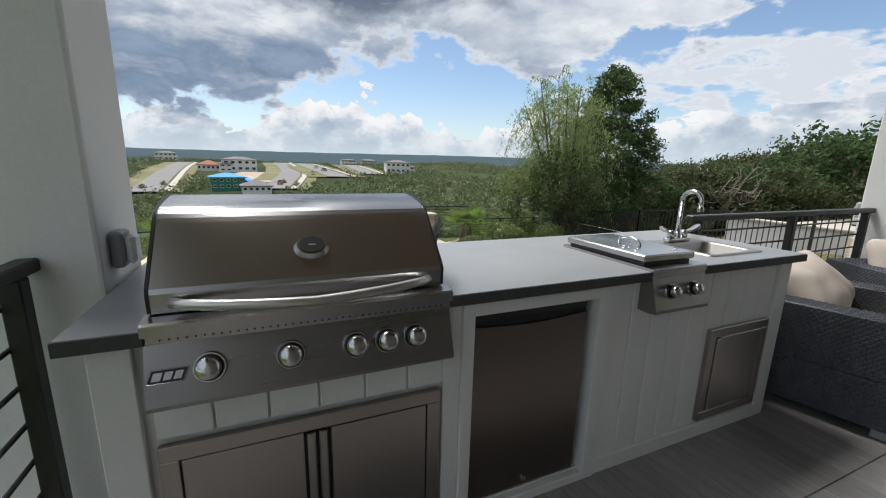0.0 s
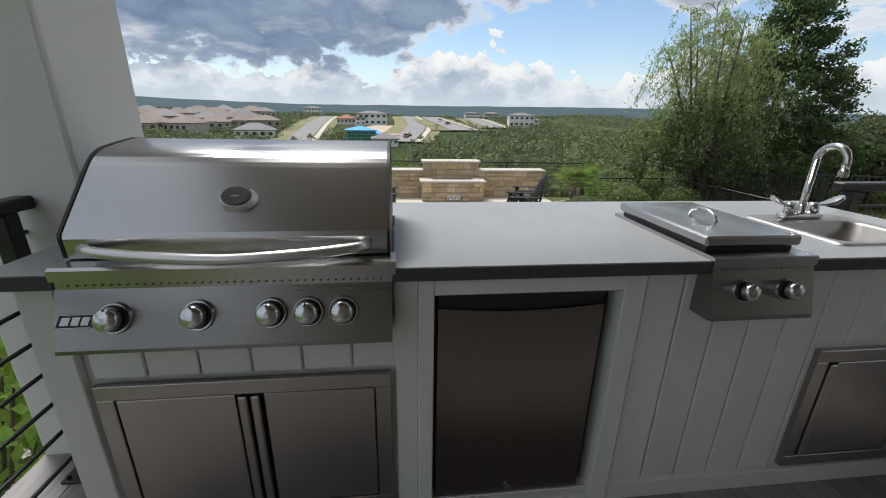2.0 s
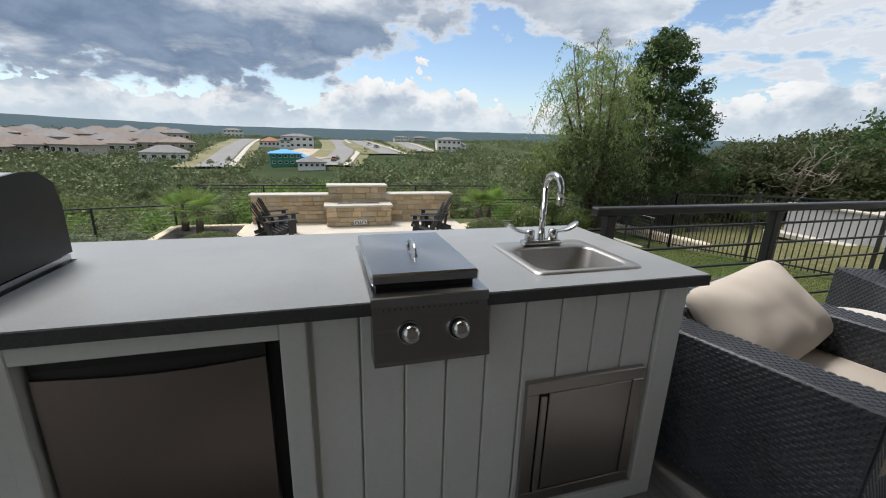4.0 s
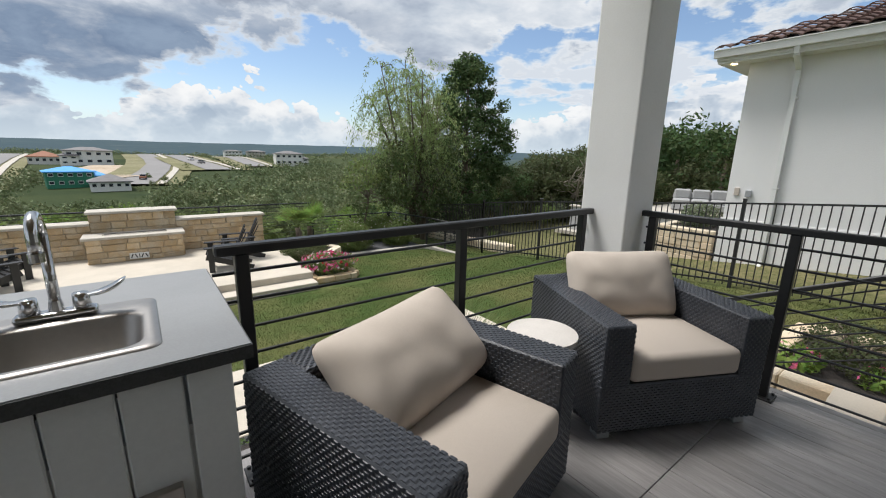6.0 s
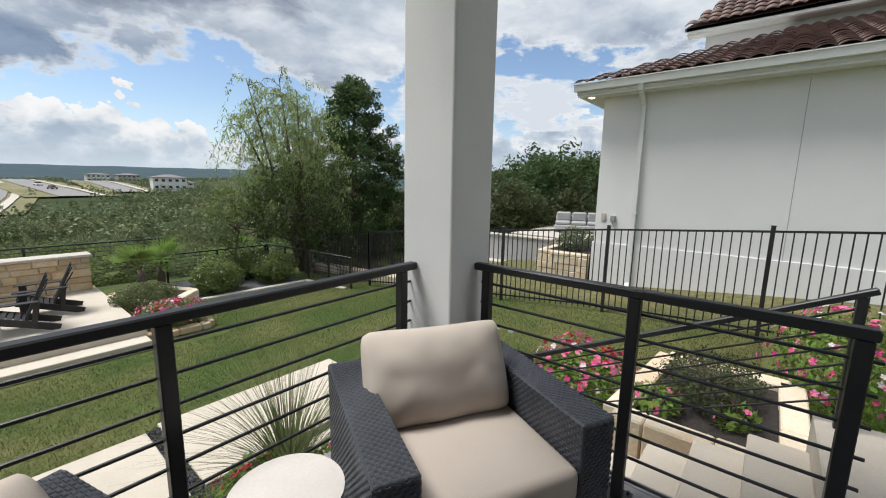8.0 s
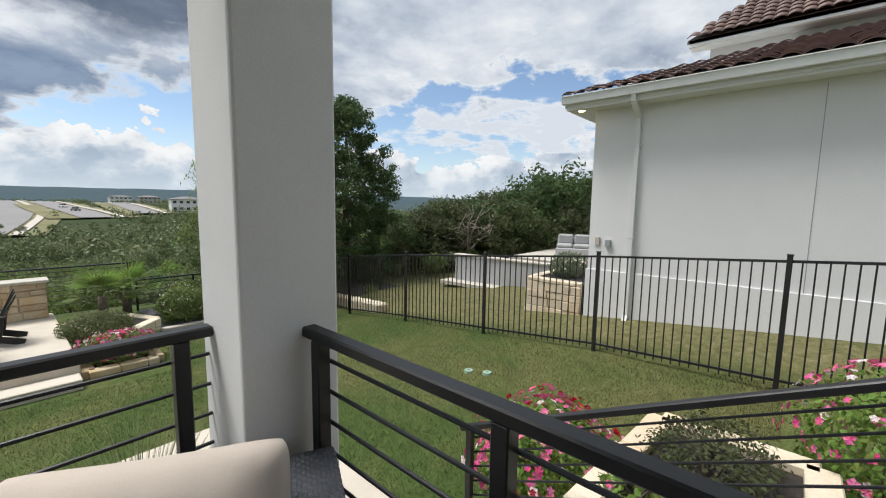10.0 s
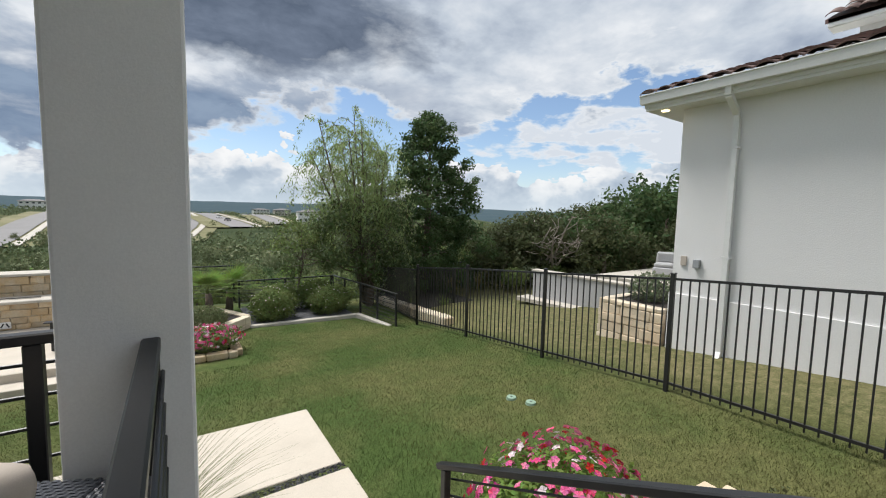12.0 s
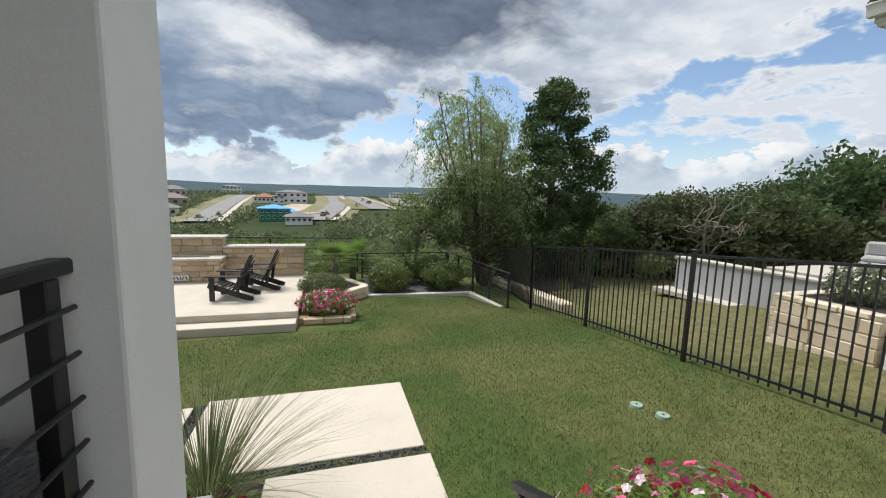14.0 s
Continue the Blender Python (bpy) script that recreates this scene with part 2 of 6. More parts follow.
GROUT = material("grey grout", (0.33, 0.32, 0.31), 0.9, scale=8, amount=0.4)
CONCRETE = material("cream concrete", (0.54, 0.48, 0.40), 0.85, other=(0.45, 0.40, 0.33), scale=2.0, amount=0.6, fine=80, grain=0.07, bump=0.1, random_tint=0.04)
GRAVEL = material("dark gravel", (0.05, 0.05, 0.055), 0.9, other=(0.16, 0.16, 0.165), scale=60, amount=0.9, fine=140, grain=0.3, bump=0.8)
MULCH = material("black mulch", (0.022, 0.018, 0.016), 0.95, other=(0.05, 0.04, 0.035), scale=25, amount=0.8, fine=90, grain=0.3, bump=0.9)
BLADE = leafy("grass blades", (0.072, 0.108, 0.030), (0.145, 0.142, 0.056), 0.3, 0.6)
LIME = material("limestone", (0.47, 0.34, 0.195), 0.9, other=(0.50, 0.42, 0.31), scale=4, amount=0.9, fine=45, grain=0.16, bump=0.7, random_tint=0.22)
LIME_PALE = material("pale limestone", (0.66, 0.58, 0.45), 0.9, other=(0.60, 0.40, 0.22), scale=1.2, amount=0.5, fine=45, grain=0.1, bump=0.6, random_tint=0.12)
MORTAR = material("sandy mortar", (0.50, 0.43, 0.33), 0.95, scale=8, amount=0.4, bump=0.4)
CAP = material("grey stone cap", (0.50, 0.46, 0.40), 0.85, scale=5, amount=0.5, fine=50, bump=0.3)
WICKER = material("charcoal wicker", (0.046, 0.050, 0.060), 0.36, other=(0.075, 0.080, 0.092), scale=9, amount=0.5, fine=200, grain=0.15, bump=0.15)
FABRIC = material("beige fabric", (0.50, 0.435, 0.375), 0.9, other=(0.45, 0.39, 0.335), scale=2.5, amount=0.5, fine=420, grain=0.09, bump=0.12)
TILE_ROOF = material("brown clay roof tile", (0.15, 0.085, 0.07), 0.6, other=(0.095, 0.06, 0.055), scale=2, amount=0.8, fine=30, grain=0.15, bump=0.2, random_tint=0.25, spread=0.2)
WHITE = material("white painted metal", (0.72, 0.72, 0.70), 0.45, scale=2, amount=0.12, bump=0.02)
GREYBOX = material("grey metal box", (0.32, 0.33, 0.34), 0.5, scale=8, amount=0.2)
BARK = material("grey brown bark", (0.10, 0.075, 0.055), 0.95, other=(0.17, 0.14, 0.11), scale=6, amount=0.8, fine=40, grain=0.3, bump=0.8, stretch=(1, 1, 0.25))
LEAF_WILLOW = leafy("willow leaves", (0.33, 0.40, 0.17), (0.24, 0.31, 0.12), 0.5)
LEAF_DARK = leafy("dark oak leaves", (0.064, 0.105, 0.040), (0.10, 0.145, 0.058))
LEAF_MID = leafy("mixed shrub leaves", (0.150, 0.200, 0.065), (0.21, 0.25, 0.095))
LEAF_OLIVE = leafy("olive wood leaves", (0.078, 0.095, 0.042), (0.112, 0.122, 0.060))
LEAF_BRIGHT = leafy("fresh green leaves", (0.20, 0.30, 0.07), (0.14, 0.22, 0.05))
# LEAF_BRIGHT made paler, so sunlight on the leaves sits in the colour
LEAF_SUNLIT = leafy("light green leaves brightened as sunlit", (0.30, 0.42, 0.10), (0.20, 0.31, 0.07), 0.55)
LEAF_CEDAR = leafy("cedar foliage", (0.130, 0.160, 0.068), (0.18, 0.20, 0.095))
LEAF_GREY = leafy("sage grey leaves", (0.15, 0.19, 0.11), (0.20, 0.22, 0.14))
STRAW = leafy("straw grass", (0.36, 0.29, 0.14), (0.24, 0.22, 0.10))
PINK = leafy("pink petals", (0.72, 0.06, 0.24), (0.80, 0.26, 0.44), 0.3, 9)
PETAL_WHITE = leafy("white petals", (0.78, 0.70, 0.70), (0.7, 0.55, 0.6), 0.3, 9)
RED = leafy("red petals", (0.48, 0.012, 0.03), (0.55, 0.03, 0.08), 0.3, 9)


# ---- mesh helpers ----
def box(bm, x0, x1, y0, y1, z0, z1, bevel=0.0, seg=1):
    made = bmesh.ops.create_cube(bm, size=1, matrix=Matrix.LocRotScale(((x0 + x1) / 2, (y0 + y1) / 2, (z0 + z1) / 2), None, (x1 - x0, y1 - y0, z1 - z0)))
    if bevel:
        edges = list({e for v in made["verts"] for e in v.link_edges})
        bmesh.ops.bevel(bm, geom=edges, offset=bevel, segments=seg, profile=0.5, affect="EDGES")
    return bm


def boxes(*rows, bevel=0.0):
    bm = bmesh.new()
    for row in rows:
        box(bm, *row, bevel=bevel)
    return bm


def rod(bm, a, b, r, seg=8, r2=None):
    a, b = Vector(a), Vector(b)
    d = b - a
    m = Matrix.Translation((a + b) / 2) @ d.to_track_quat("Z", "Y").to_matrix().to_4x4()
    bmesh.ops.create_cone(bm, cap_ends=True, segments=seg, radius1=r, radius2=r if r2 is None else r2, depth=d.length, matrix=m)
    return bm


def beam(bm, a, b, w, h, bevel=0.0):
    """A straight bar of w by h from a to b, upright in its cross-section."""
    a, b = Vector(a), Vector(b)
    d = (b - a).normalized()
    side = d.cross(Vector((0, 0, 1))).normalized() if abs(d.z) < 0.95 else Vector((1, 0, 0))
    top = side.cross(d)
    m = Matrix((( side.x, d.x, top.x, 0), (side.y, d.y, top.y, 0), (side.z, d.z, top.z, 0), (0, 0, 0, 1)))
    made = bmesh.ops.create_cube(bm, size=1, matrix=Matrix.Translation((a + b) / 2) @ m @ Matrix.Diagonal((w, (b - a).length, h, 1)))
    if bevel:
        bmesh.ops.bevel(bm, geom=list({e for v in made["verts"] for e in v.link_edges}), offset=bevel, segments=1, affect="EDGES")
    return bm


def tube(points, r, seg=10, radii=None):
    """A round pipe along a line of points."""
    pts = [Vector(p) for p in points]
    bm = bmesh.new()
    rings = []
    ref = Vector((0, 0, 1)) if abs((pts[1] - pts[0]).normalized().z) < 0.9 else Vector((1, 0, 0))
    for i, p in enumerate(pts):
        d = (pts[min(i + 1, len(pts) - 1)] - pts[max(i - 1, 0)]).normalized()
        u = ref - d * ref.dot(d)
        u.normalize()
        v = d.cross(u)
        ref = u
        q = radii[i] if radii else r
        rings.append([bm.verts.new(p + (u * math.cos(k / seg * math.tau) + v * math.sin(k / seg * math.tau)) * q) for k in range(seg)])
    for ra, rb in zip(rings, rings[1:]):
        for k in range(seg):
            bm.faces.new((ra[k], ra[(k + 1) % seg], rb[(k + 1) % seg], rb[k]))
    bm.faces.new(rings[0][::-1])
    bm.faces.new(rings[-1])
    for f in bm.faces:
        f.smooth = len(f.verts) == 4
    return bm


def extrude_x(outline, x0, x1, bm=None):
    """A solid whose (y, z) outline runs from x0 to x1."""
    bm = bm or bmesh.new()
    a = [bm.verts.new((x0, y, z)) for y, z in outline]
    b = [bm.verts.new((x1, y, z)) for y, z in outline]
    n = len(a)
    for i in range(n):
        bm.faces.new((a[i], a[(i + 1) % n], b[(i + 1) % n], b[i]))
    bm.faces.new(a[::-1])
    bm.faces.new(b)
    bmesh.ops.recalc_face_normals(bm, faces=bm.faces)
    return bm


def smooth(bm):
    for f in bm.faces:
        f.smooth = True
    return bm


def mesh_of(name, bm, mat):
    me = bpy.data.meshes.new(name)
    bmesh.ops.recalc_face_normals(bm, faces=bm.faces)
    bm.to_mesh(me)
    bm.free()
    me.materials.append(mat)
    return me


def part(name, bm, mat, parent=None, label=""):
    ob = new(name, bm if isinstance(bm, bpy.types.Mesh) else mesh_of(name, bm, mat))
    ob.parent = parent
    return tagged(ob, label)


def thing(name, label, category, group="", m=None):
    ob = new(name)
    ob.empty_display_size = 0.1
    if m is not None:
        ob.matrix_basis = m
    return tagged(ob, label, category, group)


def setting(name, bm, mat, label="", category=""):
    return tagged(part(name, bm, mat), label, category or name.split("_")[0], kind="structure")


def soup(name, points, faces, mat):
    me = bpy.data.meshes.new(name)
    me.from_pydata(points, [], faces)
    me.materials.append(mat)
    return me


def leaf_mesh(name, centres, size, mat, droop=0.0, long=1.6, seed=1, outward=None, normals=None):
    """One small four-cornered leaf at each centre, turned at random, leaning outward where a middle is given."""
    rng = np.random.default_rng(seed)
    c = np.asarray(centres, float)
    n = len(c)
    d = rng.normal(size=(n, 3))
    if outward is not None:
        d += (c - np.asarray(outward)) / (np.linalg.norm(c - np.asarray(outward), axis=1)[:, None] + 1e-6) * 0.9
    d[:, 2] -= droop
    d /= np.linalg.norm(d, axis=1)[:, None]
    across = rng.normal(size=(n, 3))
    if normals is not None:
        across = np.asarray(normals) + across * 0.38
        across /= np.linalg.norm(across, axis=1)[:, None]
        d -= across * (d * across).sum(axis=1)[:, None]
        d /= np.linalg.norm(d, axis=1)[:, None]
    s = np.cross(d, across)
    s /= np.linalg.norm(s, axis=1)[:, None]
    k = size * rng.uniform(0.6, 1.35, (n, 1))
    v = np.stack([c, c + d * k * long * 0.5 + s * k * 0.42, c + d * k * long, c + d * k * long * 0.5 - s * k * 0.42], 1).reshape(-1, 3)
    f = np.arange(n * 4).reshape(-1, 4)
    return soup(name, v.tolist(), f.tolist(), mat)


# ---- ground ----
def lawn_z(x, y):
    """Lawn surface: almost level by the stairs, tilting up towards the fence and down towards the far kerb."""
    west = np.interp(y, (-2.0, 2.5, 7.6, 10.0), (-1.25, -1.262, -1.50, -1.53))
    east = np.interp(y, (-3.2, -0.9, 1.38, 3.57, 5.76, 7.95, 10.0, 12.5), (-0.5, -0.68, -0.876, -1.084, -1.27, -1.54, -1.62, -1.75))
    k = np.clip((x - 7.3) / 3.95, 0.0, 1.2)
    return west * (1 - k) + east * k


def smoothstep(a, b, v):
    k = min(1.0, max(0.0, (v - a) / (b - a)))
    return k * k * (3 - 2 * k)


FAR_R = (0, 14, 20, 34, 60, 110, 150, 250, 350, 450, 600, 800, 1100, 1600, 2100, 2600, 6000)
FAR_Z = (-1.5, -1.6, -4.0, -9.0, -13, -13, -9.5, -5.5, -1.5, 0.5, -8, -25, -18, 18, 44, 50, 25)


def ground_z(x, y):
    """Garden plane near the house, falling to a wooded valley, a spur with roads, then far ridges."""
    near = float(lawn_z(x, y))
    if x > 11.4:
        near += 0.12 * smoothstep(11.4, 13, x)
    r = math.hypot(x - 3, y + 1)
    a = math.degrees(math.atan2(x - 3, y + 1))
    flat = np.interp(r, (0, 40, 90, 800, 1600, 2100, 6000), (-1.4, -1.2, -3.5, -25, 14, 37, 20))
    far = float(np.interp(r, FAR_R, FAR_Z))
    k = smoothstep(36, 50, abs(a + 20) - 20)
    far = far * (1 - k) + float(flat) * k
    far += 3.5 * noise.noise((x * 0.008, y * 0.008, 3.1)) * smoothstep(90, 220, r) + 16 * noise.noise((x * 0.0011, y * 0.0011, 1.7)) * smoothstep(900, 1600, r)
    inside = max(y - 12.7, -2.5 - x if y > -3 else 0, x - 24)
    w = smoothstep(0.0, 3.5, inside)
    return near * (1 - w) + min(far, near + 60) * w


def build_ground():
    steps = [0.0]
    while steps[-1] < 4200:
        steps.append(steps[-1] + max(0.45, steps[-1] * 0.055))
    xs = sorted({5 + s for s in steps} | {5 - s for s in steps})
    ys = sorted({5 + s for s in steps} | {5 - s for s in steps})
    pts, faces = [], []
    for y in ys:
        for x in xs:
            pts.append((x, y, ground_z(x, y) - (0.35 if -0.4 < x < 7.1 and -9 < y < 0.8 else 0)))
    w = len(xs)
    for j in range(len(ys) - 1):
        for i in range(w - 1):
            faces.append((j * w + i, j * w + i + 1, (j + 1) * w + i + 1, (j + 1) * w + i))
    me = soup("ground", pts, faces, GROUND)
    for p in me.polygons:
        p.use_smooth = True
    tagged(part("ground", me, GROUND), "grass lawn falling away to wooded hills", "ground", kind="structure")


def ground_material():
    m = bpy.data.materials.new("lawn and hillside")
    m.use_nodes = True
    nt = m.node_tree
    b = nt.nodes["Principled BSDF"]
    tc = nt.nodes.new("ShaderNodeTexCoord")
    pos = tc.outputs["Object"]
    s = nt.nodes.new("ShaderNodeSeparateXYZ")
    nt.links.new(pos, s.inputs[0])
    big = node(nt, "ShaderNodeTexNoise", Scale=0.55, Detail=5.0, Roughness=0.6)
    mid = node(nt, "ShaderNodeTexNoise", Scale=7.0, Detail=8.0, Roughness=0.75)
    fine = node(nt, "ShaderNodeTexNoise", Scale=60.0, Detail=4.0, Roughness=0.7)
    far = node(nt, "ShaderNodeTexNoise", Scale=0.02, Detail=12.0, Roughness=0.72)
    for n in (big, mid, fine, far):
        nt.links.new(pos, n.inputs["Vector"])
    grass = mixc(nt, ramp(nt, big.outputs[0], [(0.42, 0.0), (0.66, 1.0)]), (0.060, 0.092, 0.026), (0.122, 0.124, 0.048))
    # drier turf beyond the fence
    dry = calc(nt, "MULTIPLY", ramp(nt, calc(nt, "MULTIPLY", s.outputs[0], 0.05), [(0.565, 0.0), (0.60, 1.0)]), ramp(nt, mid.outputs[0], [(0.36, 0.25), (0.62, 1.0)]))
    grass = mixc(nt, dry, grass, (0.165, 0.145, 0.075))
    grass = mixc(nt, 1.0, grass, ramp(nt, fine.outputs[0], [(0.3, 0.55), (0.7, 1.4)]), "MULTIPLY")
    grass = mixc(nt, 1.0, grass, ramp(nt, mid.outputs[0], [(0.33, 0.76), (0.67, 1.22)]), "MULTIPLY")
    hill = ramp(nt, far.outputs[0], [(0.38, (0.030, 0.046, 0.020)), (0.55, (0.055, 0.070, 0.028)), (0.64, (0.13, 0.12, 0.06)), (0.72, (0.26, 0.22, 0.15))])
    # aerial haze put into the colour: hills turn blue-grey with distance
    hill_haze = ramp(nt, calc(nt, "MULTIPLY", s.outputs[1], 0.001), [(0.0, 0.0), (0.45, 0.0), (0.9, 0.75), (1.0, 0.82)])
    hill = mixc(nt, hill_haze, hill, (0.052, 0.084, 0.108))
    outside = ramp(nt, calc(nt, "MULTIPLY", s.outputs[1], 0.02), [(0.252, 0.0), (0.27, 1.0)])
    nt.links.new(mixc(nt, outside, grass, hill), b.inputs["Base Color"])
    b.inputs["Roughness"].default_value = 0.95
    b.inputs["Specular IOR Level"].default_value = 0.1
    bp = node(nt, "ShaderNodeBump", Strength=0.6, Distance=0.02)
    nt.links.new(fine.outputs[0], bp.inputs["Height"])
    nt.links.new(bp.outputs[0], b.inputs["Normal"])
    return m


GROUND = ground_material()
build_ground()

# ---- porch ----
X0, X1, Y0, Y1 = -0.42, 5.84, -3.2, 0.86
# ceiling and rear wall are unseen; tone, height and reach set the porch light
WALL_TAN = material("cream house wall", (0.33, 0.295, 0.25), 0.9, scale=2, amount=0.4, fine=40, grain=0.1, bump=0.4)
WOOD = material("brown ceiling boards", (0.30, 0.205, 0.135), 0.6, scale=2, amount=0.6, fine=30, grain=0.15, bump=0.05, stretch=(1, 12, 12))
setting("floor", boxes((X0, X1, Y0, Y1, -0.2, -0.012)), GROUT, "grey tiled porch slab", "floor")
setting("wall_porch_base", boxes((X0 + 0.02, X1 - 0.02, Y1 - 0.12, Y1 - 0.02, -2.0, -0.2), (X1 - 0.12, X1 - 0.02, Y0, Y1 - 0.12, -2.0, -0.2), (X0 + 0.02, X0 + 0.12, Y0, Y1 - 0.12, -2.2, -0.2)), STUCCO, "stucco foundation of the porch", "wall")
setting("ceiling", boxes((X0 - 0.3, X1 + 0.1, Y0, Y1 + 0.1, 3.9, 4.05)), WOOD, "unseen brown porch ceiling, height and tone set for the porch light", "ceiling")
setting("wall_house", boxes((X0, X1 + 0.2, Y0 - 0.25, Y0, -1.2, 5.2)), WALL_TAN, "unseen house wall, tone set for the porch light", "wall")


def column(x0, x1, y0, y1, label):
    bm = bmesh.new()
    box(bm, x0, x1, y0, y1, -0.2, 3.9, bevel=0.012, seg=2)
    setting("column", bm, STUCCO, label, "column")


column(-0.42, -0.025, 0.42, 0.815, "square pale grey stucco porch column beside the grill counter")
column(5.422, 5.79, 0.395, 0.75, "square pale grey stucco porch column at the railing corner")


def railing(label, a, b, posts, height, base, bars=8, gap=0.118, over=0.1, cap=0.1, side=0.03, name="porch_railing"):
    """Horizontal-bar railing from a to b; posts are distances along it, base(d) gives the footing height."""
    a, b = Vector((*a, 0)), Vector((*b, 0))
    d = (b - a).normalized()
    n = Vector((d.y, -d.x, 0))
    length = (b - a).length
    root = thing(name, label, "railing", m=Matrix.Translation(a))
    at = lambda k, z, off=0.0: d * k + n * off + Vector((0, 0, z))
    z = lambda k: base(k) + height
    part("handrail", beam(bmesh.new(), at(0, z(0) - 0.02), at(length, z(length) - 0.02), 0.055, 0.04, 0.006), BLACK, root)
    for p in posts:
        post = part("post", beam(bmesh.new(), at(p, base(p)), at(p, z(p) - 0.04), 0.05, 0.05, 0.004), BLACK, root)
        part("base_plate", boxes((-0.06, 0.06, -0.06, 0.06, 0, 0.012), bevel=0.003), BLACK, post).matrix_basis = Matrix.Translation(at(p, base(p)))
        for sx in (-0.042, 0.042):
            for sy in (-0.042, 0.042):
                bolt = bmesh.new()
                rod(bolt, (sx, sy, 0.012), (sx, sy, 0.024), 0.008, 6)
                part("bolt", bolt, BLACK, post).matrix_basis = Matrix.Translation(at(p, base(p)))
    lo, hi = posts[0] - over, posts[-1] + over
    for i in range(bars):
        drop = 0.10 + gap * i
        part("bar", rod(bmesh.new(), at(lo, z(lo) - drop - 0.02, side), at(hi, z(hi) - drop - 0.02, side), 0.0075, 8), BLACK, root)
    return root


railing("black metal porch railing with horizontal bars above the lawn", (2.99, 0.662), (5.42, 0.662), [0.09, 1.2, 2.33], 1.035, lambda k: 0.0, side=-0.03)
railing("black metal porch railing with horizontal bars beside the stairs", (5.664, 0.41), (5.664, -1.2), [0.09, 0.87, 1.575], 1.035, lambda k: 0.0, side=-0.03, over=0.06)
railing("black metal porch railing with horizontal bars beside the grill", (-0.193, 0.42), (-0.193, -2.6), [0.09, 1.3, 2.6], 1.03, lambda k: 0.0)

# stairs beside the porch, going down along +y
STEP_Y, RUN, RISE, NSTEP = -1.25, 0.30, 0.175, 7


def stair_z(y):
    return -RISE * max(0, min(NSTEP, (y - STEP_Y) / RUN))


setting("landing", boxes((X1, 7.32, -3.2, STEP_Y, -1.3, -0.01), bevel=0.008), CONCRETE, "cream concrete landing at the top of the stairs", "landing")
for i in range(NSTEP - 1):
    setting("stair_step", boxes((X1, 7.08, STEP_Y + i * RUN, STEP_Y + (i + 1) * RUN + (0.02 if i < NSTEP - 2 else 0), -1.5, -RISE * (i + 1)), bevel=0.012), CONCRETE, "cream concrete garden step", "stair")
railing("black metal stair handrail with sloping bars", (7.19, -1.42), (7.19, 0.86), [0.06, 2.2], 0.93, lambda k: -0.01 - 0.49 * k, bars=6, gap=0.118, name="stair_railing", over=0.04)


